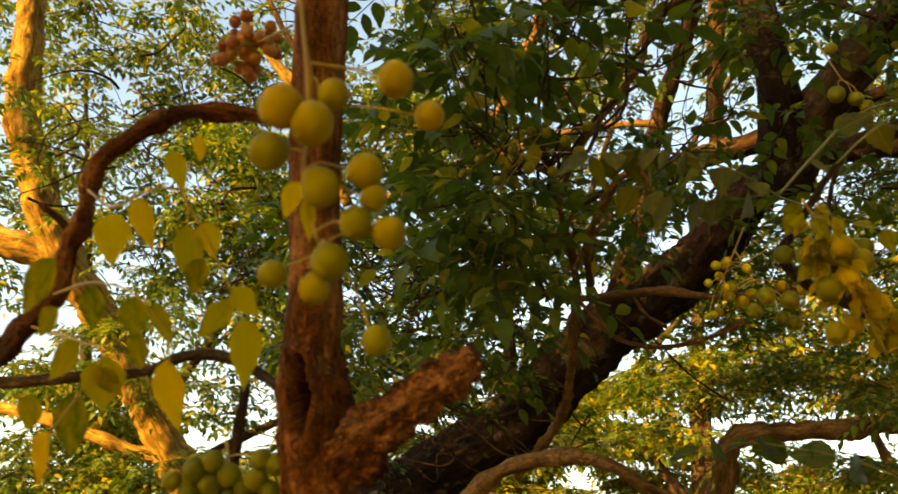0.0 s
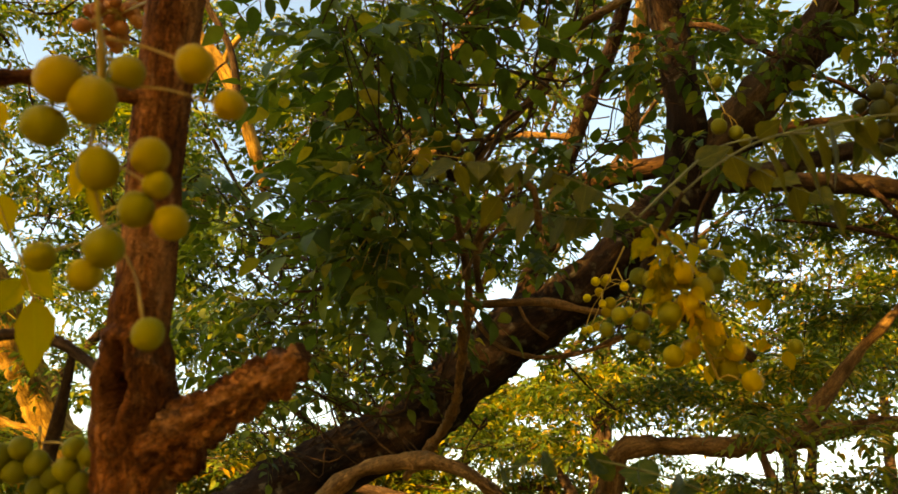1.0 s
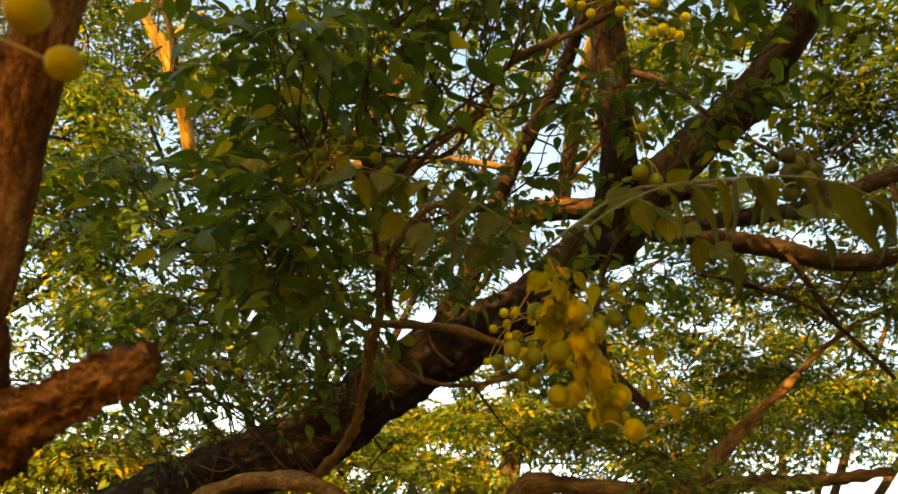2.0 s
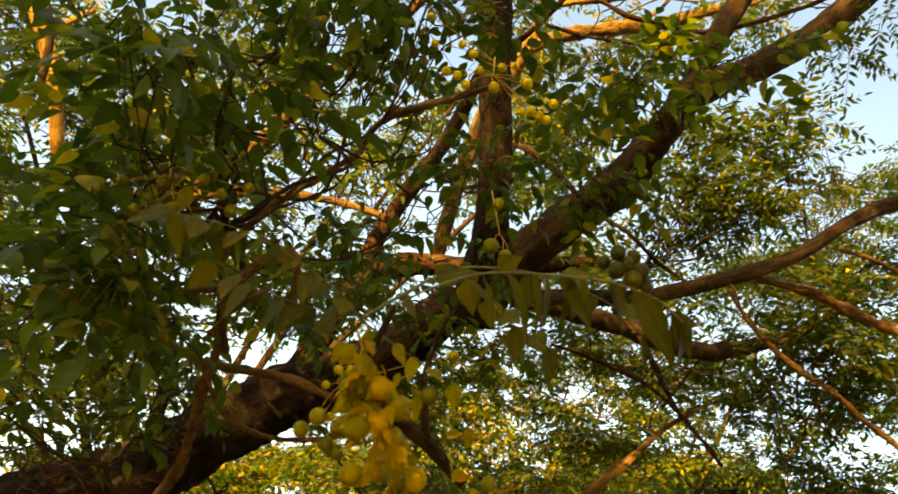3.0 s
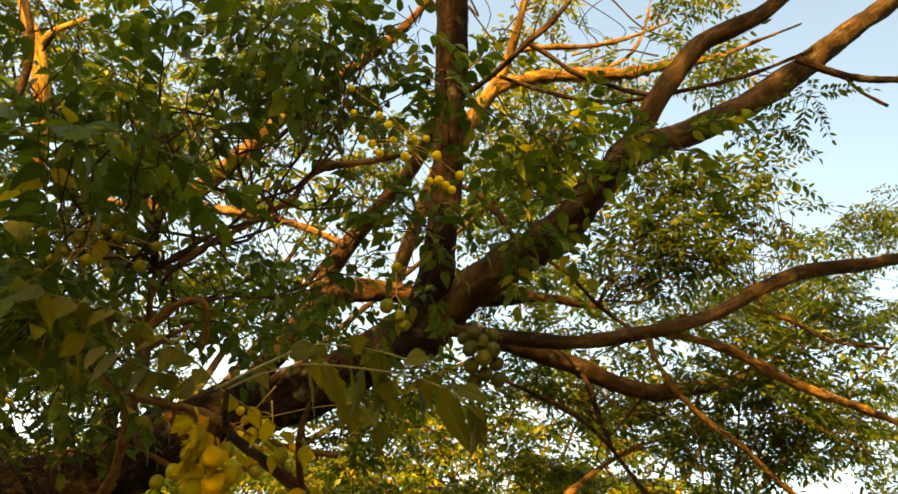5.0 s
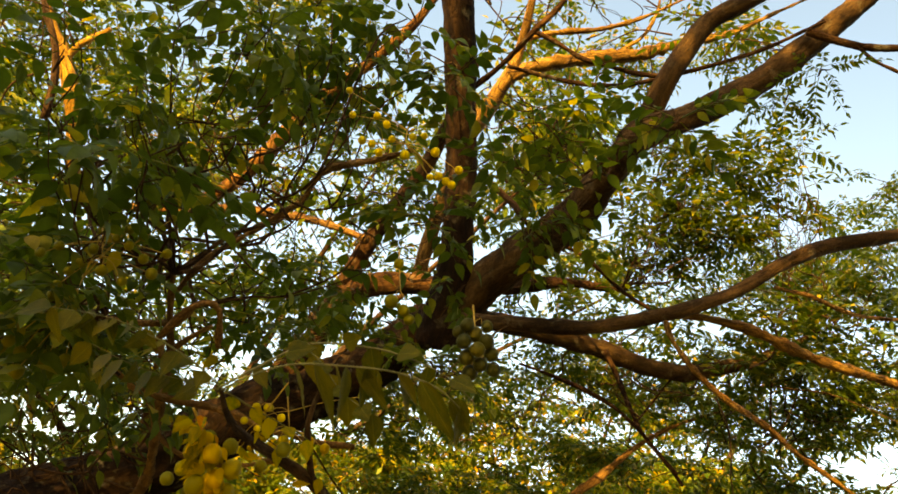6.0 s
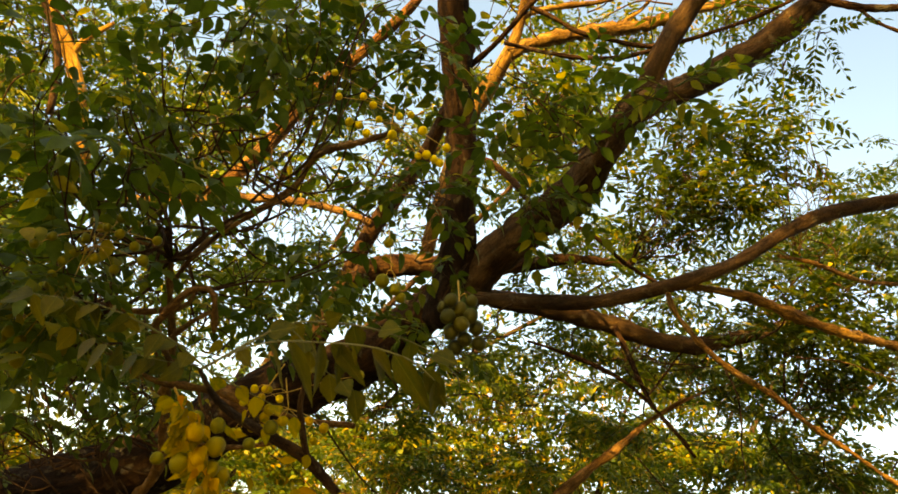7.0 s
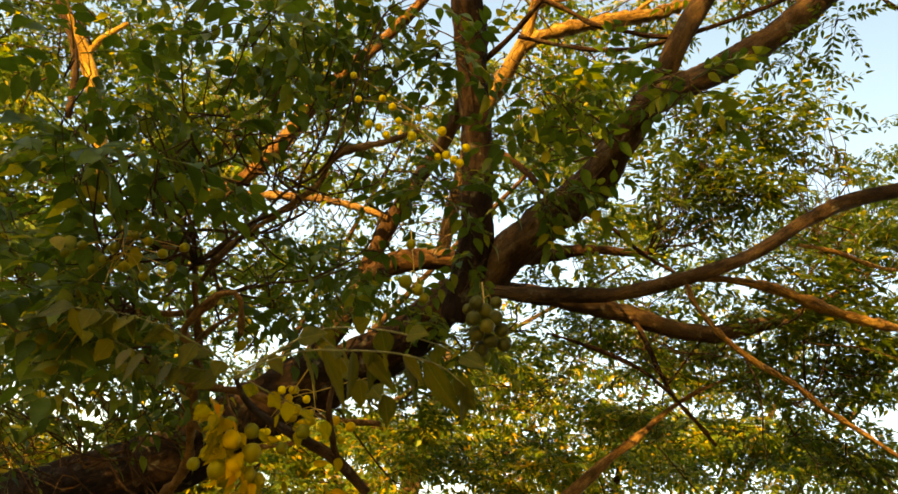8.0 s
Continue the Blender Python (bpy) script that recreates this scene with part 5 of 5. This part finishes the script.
hang_leaves(fronds[0], [(0.326, 0.532, 2.019, 0.001), (0.347, 0.516, 2.038, 0.001), (0.379, 0.497, 2.056, 0.001), (0.425, 0.478, 2.066, 0.001), (0.473, 0.461, 2.072, 0.001), (0.514, 0.451, 2.068, 0.001), (0.541, 0.45, 2.056, 0.001)],
            [(0.3819, 0.4963, 2.0554, 0.392, 0.5226, 2.0105, 0.0341), (0.3974, 0.4899, 2.0588, 0.4251, 0.512, 2.0124, 0.033), (0.4154, 0.4825, 2.0627, 0.4312, 0.4992, 2.0325, 0.0284), (0.4354, 0.4772, 2.0618, 0.4613, 0.4971, 2.0204, 0.0352), (0.4335, 0.4868, 2.0454, 0.4578, 0.5088, 2.0009, 0.0318), (0.4553, 0.4719, 2.0608, 0.4626, 0.4907, 2.0314, 0.025), (0.474, 0.4614, 2.0703, 0.4956, 0.4801, 2.0333, 0.0341), (0.4966, 0.455, 2.0699, 0.53, 0.4748, 2.0247, 0.0352), (0.5211, 0.4508, 2.0646, 0.5631, 0.4642, 2.0266, 0.0341), (0.5134, 0.4656, 2.0416, 0.5229, 0.4865, 2.0071, 0.0284), (0.5359, 0.4593, 2.0412, 0.543, 0.4812, 2.0062, 0.0284), (0.4786, 0.4741, 2.0446, 0.4912, 0.4907, 2.0162, 0.0261), (0.4587, 0.491, 2.0243, 0.4783, 0.5078, 1.992, 0.0261)])
hang_leaves(fronds[1], [(0.334, 0.648, 2.049, 0.002), (0.296, 0.632, 2.062, 0.002), (0.249, 0.617, 2.07, 0.002), (0.197, 0.605, 2.071, 0.001), (0.143, 0.599, 2.06, 0.001)],
            [(0.1716, 0.5336, 2.0129, 0.1735, 0.5521, 1.9867, 0.0236), (0.1941, 0.5216, 2.0228, 0.2108, 0.534, 1.9999, 0.0225), (0.2218, 0.5116, 2.0264, 0.2435, 0.5219, 2.0046, 0.0236), (0.213, 0.5276, 2.0018, 0.2161, 0.5471, 1.9732, 0.0225), (0.2508, 0.5176, 2, 0.2522, 0.535, 1.9761, 0.0215), (0.1625, 0.5456, 1.9958, 0.1677, 0.5642, 1.9677, 0.0225)])
frond([(0.429, 0.657, 1.778, 0.002), (0.372, 0.647, 1.8, 0.002), (0.314, 0.642, 1.811, 0.002), (0.262, 0.64, 1.814, 0.001), (0.206, 0.645, 1.801, 0.001)], LEAF_DARK, "dark green frond with broad toothed leaves", 0.044, 11, 0.35, seed=6, wide=(0.5, 1.5))
frond([(0.334, 0.648, 2.049, 0.002), (0.372, 0.662, 2.044, 0.002), (0.411, 0.675, 2.04, 0.001), (0.449, 0.678, 2.033, 0.001)], LEAF_OLIVE, "yellowing frond with broad leaves", 0.034, 5, 0.8, seed=7)


def berry_unit(mat):
    bm = bmesh.new()
    bmesh.ops.create_uvsphere(bm, u_segments=18, v_segments=12, radius=1.0)
    for v in bm.verts:
        c = v.co
        c.z *= 1.05
        if c.z < -0.9:
            c.z += 0.10 * (-c.z - 0.9) / 0.15
        v.co = c * (1 + 0.05 * noise.noise(c * 1.3) + 0.02 * noise.noise(c * 4))
    return mesh_of("berry", bm, mat)


BERRY_MESH = {m.name: berry_unit(m) for m in (BERRY, BERRY_AMBER, BERRY_GREEN, BERRY_DARK, BERRY_GOLD, BERRY_BROWN)}


def berry_cluster(berries, mat, label, axis=None, top=None, group="", stalk=STALK, thick=0.0008):
    """Round fruit on thin stalks that gather on one main stalk."""
    rng = random.Random(len(berries) * 7 + 1)
    c = np.mean([b[:3] for b in berries], 0)
    if axis is None:
        top = np.array(top) if top is not None else c + np.array((0.01, 0.01, 0.06))
        axis = [(*top, thick * 1.6), (*(top * 0.6 + c * 0.4), thick * 1.4), (*(top * 0.15 + c * 0.85), thick)]
    cl = thing("berry_cluster", axis[0][:3], label, "berry cluster", group)
    branch("main_stalk", axis, cl, stalk, 7, 0.006, 0.06, 200)
    nodes = [q[:3] for q in spline(axis, 0.01)]
    nodes = nodes[len(nodes) // 4:]
    for x, y, z, r in berries:
        p = np.array((x, y, z))
        cost = [np.linalg.norm(p - q) + (0.03 if q[2] < z else 0.0) for q in nodes]
        a = np.array(nodes[int(np.argmin(cost))])
        end = p + (a - p) / max(np.linalg.norm(a - p), 1e-6) * r * 0.9
        mid = (a + end) / 2 + np.array((rng.gauss(0, 0.003), rng.gauss(0, 0.003), 0.004))
        own = branch("berry_stalk", [(*a, thick), (*mid, thick * 0.8), (*end, thick * 0.9)], cl, stalk, 5, 0.006, 0.0)
        ob = new("berry", BERRY_MESH[mat.name])
        ob.parent = own
        k = r * rng.uniform(0.94, 1.04)
        ob.matrix_basis = Matrix.LocRotScale(Vector(p - np.array(axis[0][:3])), Euler((rng.uniform(-0.5, 0.5), rng.uniform(-0.5, 0.5), rng.uniform(0, 6))), (k, k, k * rng.uniform(0.95, 1.06)))
    return cl


berry_cluster([(-0.0577, 0.3003, 1.9025, 0.0103), (-0.0436, 0.3039, 1.8969, 0.0095), (-0.0375, 0.3147, 1.9201, 0.0079), (-0.0636, 0.3125, 1.8868, 0.0096), (-0.0082, 0.3101, 1.9263, 0.0089), (0.0082, 0.3201, 1.9133, 0.0077), (-0.0396, 0.3188, 1.8724, 0.0094), (-0.0202, 0.3202, 1.8822, 0.0085), (-0.0158, 0.325, 1.8711, 0.0063), (-0.0237, 0.3296, 1.8602, 0.0079), (-0.0082, 0.3314, 1.8563, 0.0077), (-0.0355, 0.3368, 1.8433, 0.0093), (-0.0418, 0.3417, 1.8317, 0.0074), (-0.0618, 0.3393, 1.8371, 0.0069), (-0.0125, 0.351, 1.8107, 0.0071)], BERRY, "large yellow-green chinaberries hanging on pale stalks", [(-0.057, 0.28, 1.987, 0.002), (-0.054, 0.291, 1.963, 0.001), (-0.051, 0.3, 1.94, 0.001), (-0.049, 0.313, 1.924, 0.002), (-0.05, 0.326, 1.906, 0.001), (-0.052, 0.334, 1.889, 0.001), (-0.05, 0.351, 1.873, 0.001), (-0.045, 0.357, 1.86, 0.001)], group="fruit clusters")
berry_cluster([(-0.1729, 0.6097, 1.7755, 0.0093), (-0.159, 0.6069, 1.7824, 0.0084), (-0.1611, 0.6139, 1.7661, 0.0088), (-0.1463, 0.611, 1.7731, 0.0088), (-0.1345, 0.6148, 1.7645, 0.0084), (-0.1258, 0.6123, 1.7705, 0.0093), (-0.1219, 0.606, 1.7852, 0.008), (-0.1103, 0.6076, 1.7815, 0.008), (-0.1768, 0.6161, 1.7608, 0.0088), (-0.1435, 0.6183, 1.7561, 0.0088), (-0.1149, 0.6164, 1.761, 0.0088), (-0.1903, 0.613, 1.7677, 0.0075), (-0.1279, 0.6196, 1.7533, 0.0088)], BERRY_GREEN, "green chinaberries bunched beside the slim stem", None, (-0.1554, 0.6211, 1.8002), "fruit clusters")
brown_rng = random.Random(5)
bc = (-0.1914, 0.6104, 2.1793)
brown = []
while len(brown) < 46:
    u = np.array([brown_rng.uniform(-1, 1) for _ in range(3)])
    if u @ u < 1:
        brown.append((*(np.array(bc) + u * (0.033, 0.024, 0.036)), 0.006 * brown_rng.uniform(0.85, 1.1)))
berry_cluster(brown, BERRY_BROWN, "withered reddish-brown berries in a loose bunch", None, (-0.1222, 0.5218, 2.1333), "fruit clusters")
berry_cluster([(0.3583, 0.8223, 2.6534, 0.006), (0.3791, 0.8354, 2.6185, 0.0065), (0.4181, 0.8194, 2.6271, 0.007), (0.4387, 0.8187, 2.6175, 0.007), (0.4105, 0.8452, 2.5841, 0.0075), (0.428, 0.8411, 2.5823, 0.0075), (0.4447, 0.8415, 2.5728, 0.0075), (0.4866, 0.8258, 2.5791, 0.0085), (0.4874, 0.809, 2.6094, 0.007), (0.5046, 0.8004, 2.616, 0.0065), (0.5323, 0.8034, 2.5958, 0.008), (0.5402, 0.8229, 2.5561, 0.0065), (0.5531, 0.8165, 2.5609, 0.008), (0.5677, 0.8147, 2.5565, 0.0075), (0.5788, 0.8132, 2.5533, 0.0075), (0.5808, 0.799, 2.5782, 0.008), (0.4564, 0.8243, 2.5979, 0.0065)], BERRY_GOLD, "small bright yellow berries among dark leaves", None, (0.4762, 0.8213, 2.6357), "fruit clusters")
berry_cluster([(0.145, 0.8858, 2.2644, 0.0073), (0.1246, 0.8893, 2.2688, 0.0065), (0.0541, 0.9249, 2.2413, 0.0073), (0.1005, 0.9076, 2.2482, 0.0077), (0.092, 0.9217, 2.227, 0.0086), (0.1228, 0.9144, 2.2241, 0.0086), (0.171, 0.8849, 2.2524, 0.0077), (0.19, 0.8881, 2.2364, 0.0086), (0.1554, 0.9089, 2.2168, 0.0077), (0.0808, 0.9329, 2.2125, 0.0077), (0.033, 0.9393, 2.2262, 0.0069), (0.1992, 0.8688, 2.2667, 0.0073), (0.0726, 0.9474, 2.1905, 0.0077)], BERRY_GREEN, "olive green berries among dense dark leaves", None, (0.0953, 0.9217, 2.2896), "fruit clusters")
berry_cluster([(0.065, 0.9991, 2.1908, 0.0085), (0.0719, 1.0115, 2.162, 0.0085), (0.0361, 1.0329, 2.1116, 0.0094), (0.0569, 1.0368, 2.1028, 0.0094), (0.1189, 1.0341, 2.1102, 0.0102), (0.0937, 1.0393, 2.0977, 0.0094), (0.0629, 1.0486, 2.0755, 0.0111), (0.1361, 0.9264, 2.3615, 0.0068), (0.1505, 0.9481, 2.311, 0.0077), (0.1266, 0.9466, 2.3142, 0.0077), (0.1043, 0.9568, 2.29, 0.0077), (0.1791, 0.9312, 2.3511, 0.006), (0.0913, 0.9535, 2.2974, 0.0077), (0.0297, 1.038, 2.0996, 0.0085)], BERRY_GREEN, "scattered green berries among crowded leaflets", None, (0.0875, 1.0193, 2.2455), "fruit clusters")
berry_cluster([(0.4431, 1.0731, 2.1515, 0.007), (0.437, 1.0828, 2.1371, 0.007), (0.456, 1.0858, 2.1215, 0.01), (0.4532, 1.0937, 2.1087, 0.009), (0.4725, 1.093, 2.0998, 0.009), (0.4856, 1.084, 2.1092, 0.009), (0.4401, 1.1094, 2.087, 0.007), (0.5542, 1.062, 2.113, 0.009), (0.5458, 1.0773, 2.0895, 0.007), (0.579, 1.0044, 2.2048, 0.009), (0.5265, 1.0672, 2.1182, 0.008)], BERRY, "small yellow and green berries near the trunk", None, (0.4675, 1.084, 2.183), "fruit clusters")
berry_cluster([(0.5915, 0.6153, 2.2208, 0.0097), (0.608, 0.6247, 2.2165, 0.0106), (0.6218, 0.6137, 2.2078, 0.0101), (0.5919, 0.616, 2.198, 0.0096), (0.6116, 0.6133, 2.1926, 0.0104), (0.6375, 0.6258, 2.1988, 0.0099), (0.6059, 0.631, 2.1846, 0.0101), (0.6253, 0.6277, 2.1804, 0.0101), (0.647, 0.6321, 2.1824, 0.0095), (0.6211, 0.6451, 2.1725, 0.0099), (0.5905, 0.6403, 2.2188, 0.0084), (0.6255, 0.6318, 2.2371, 0.0085)], BERRY_DARK, "dull green berries crowded together at the fork", None, (0.6047, 0.6456, 2.266), "fruit clusters")
berry_cluster([(0.5461, 0.8646, 2.3268, 0.0114), (0.5699, 0.8621, 2.3187, 0.0104), (0.5341, 0.8374, 2.3828, 0.0085), (0.5833, 0.8639, 2.3084, 0.0095)], BERRY_GREEN, "few green berries under the fork", None, (0.5354, 0.8721, 2.4261), "fruit clusters")
gold_axis = [(0.309, 0.561, 2.001, 0.0012), (0.329, 0.578, 1.983, 0.0012), (0.349, 0.597, 1.959, 0.0012), (0.369, 0.612, 1.933, 0.0012), (0.384, 0.622, 1.907, 0.0012), (0.393, 0.628, 1.891, 0.0012)]
rng = random.Random(77)
gold_line = [np.array(q[:3]) for q in spline(gold_axis, 0.004)]


def round_axis(lo, hi, wide):
    """A place near the hanging stalk, its way outwards, and how far down it hangs (0 to 1)."""
    u = rng.uniform(lo, hi)
    a = rng.uniform(0, 6.28)
    r = wide * math.sqrt(rng.uniform(0.1, 1.0)) * (0.4 + 0.75 * u)
    out = np.array((math.cos(a), 0.6 * math.sin(a), 0.2 * rng.uniform(-1, 1)))
    return gold_line[int(u * (len(gold_line) - 1))] + out * r, out, u


gold_fruit = []
for _ in range(900):
    p, _, _ = round_axis(0.3, 1.0, 0.034)
    r = rng.uniform(0.0085, 0.0115)
    if len(gold_fruit) < 14 and all(np.linalg.norm(p - q[:3]) > 0.9 * (r + q[3]) for q in gold_fruit):
        gold_fruit.append((*p, r))
gold = berry_cluster(gold_fruit, BERRY_AMBER, "golden berries hanging with yellowing leaves on one stalk", gold_axis, group="fruit clusters")
for _ in range(84):
    p, out, u = round_axis(0.08, 0.95, 0.031)
    way = out * rng.uniform(0.2, 0.9) + np.array((0, 0, -1.0)) * rng.uniform(0.3, 1.0)
    way = way / np.linalg.norm(way) * rng.uniform(0.013, 0.022)
    leaf_at(p, p + way, np.linalg.norm(way) * rng.uniform(0.5, 0.75), rng.choice((LEAF_FRUIT, LEAF_FRUIT, LEAF_OLIVE)), gold, rng.uniform(-1.3, 1.3), rng)
berry_cluster([(0.418, 1.0418, 2.1382, 0.0071), (0.4351, 1.0382, 2.1426, 0.0071), (0.4324, 1.0538, 2.1073, 0.0062), (0.4078, 1.0534, 2.1138, 0.0062), (0.4626, 1.0392, 2.1339, 0.0066), (0.4091, 1.0734, 2.0674, 0.0057), (0.4176, 1.0716, 2.0696, 0.0057)], BERRY_GOLD, "few small bright yellow berries before the dark trunk", None, (0.4491, 0.9977, 2.1823), "fruit clusters")
side_fruit = berry_cluster([(0.3407, 0.6723, 1.9986, 0.0097), (0.3664, 0.6705, 1.9967, 0.0091), (0.3484, 0.6888, 1.9587, 0.0097), (0.3264, 0.6894, 1.9625, 0.0085), (0.3156, 0.6965, 1.9486, 0.0074), (0.3538, 0.6972, 1.9381, 0.0074), (0.3419, 0.6965, 1.9425, 0.0074)] + [(0.4256, 0.6794, 2.013, 0.0085), (0.408, 0.691, 1.9902, 0.0075), (0.5147, 0.697, 1.9516, 0.0075)], BERRY_GREEN, "olive berries and turning leaves along a drooping twig", [(0.326, 0.532, 2.019, 0.002), (0.348, 0.641, 2.023, 0.004), (0.381, 0.757, 2.032, 0.006), (0.452, 0.841, 2.032, 0.008), (0.508, 0.867, 2.021, 0.009), (0.566, 0.869, 1.987, 0.007)], group="fruit clusters", stalk=BARK_TWIG)
branch("side_twig", [(0.512, 0.868, 2.017, 0.006), (0.49, 0.846, 2.048, 0.005), (0.469, 0.818, 2.087, 0.004), (0.465, 0.78, 2.137, 0.003), (0.469, 0.74, 2.166, 0.001)], side_fruit, BARK_TWIG, 8, 0.01, 0.2, 60)
for x, y, z, u, v, w, wide in [(0.423, 0.703, 2.018, 0.43, 0.717, 1.995, 0.013), (0.478, 0.68, 1.995, 0.481, 0.693, 1.976, 0.013), (0.446, 0.669, 1.978, 0.467, 0.669, 1.984, 0.009), (0.421, 0.674, 1.952, 0.425, 0.685, 1.936, 0.012), (0.392, 0.681, 2.025, 0.391, 0.692, 2.01, 0.012), (0.482, 0.662, 1.935, 0.494, 0.673, 1.917, 0.013), (0.414, 0.69, 2.014, 0.432, 0.689, 2.02, 0.014), (0.471, 0.705, 1.963, 0.486, 0.715, 1.947, 0.013), (0.485, 0.729, 1.958, 0.513, 0.729, 1.962, 0.013), (0.374, 0.644, 1.995, 0.393, 0.652, 1.981, 0.013), (0.381, 0.649, 1.987, 0.401, 0.649, 1.993, 0.009), (0.416, 0.704, 2.026, 0.432, 0.713, 2.011, 0.01), (0.477, 0.693, 1.956, 0.48, 0.703, 1.943, 0.013), (0.341, 0.674, 2.005, 0.356, 0.683, 1.992, 0.014)]:
    leaf_at((x, y, z), (u, v, w), wide, LEAF_FRUIT if rng.random() < 0.6 else LEAF_OLIVE, side_fruit, rng.uniform(-1.3, 1.3), rng)
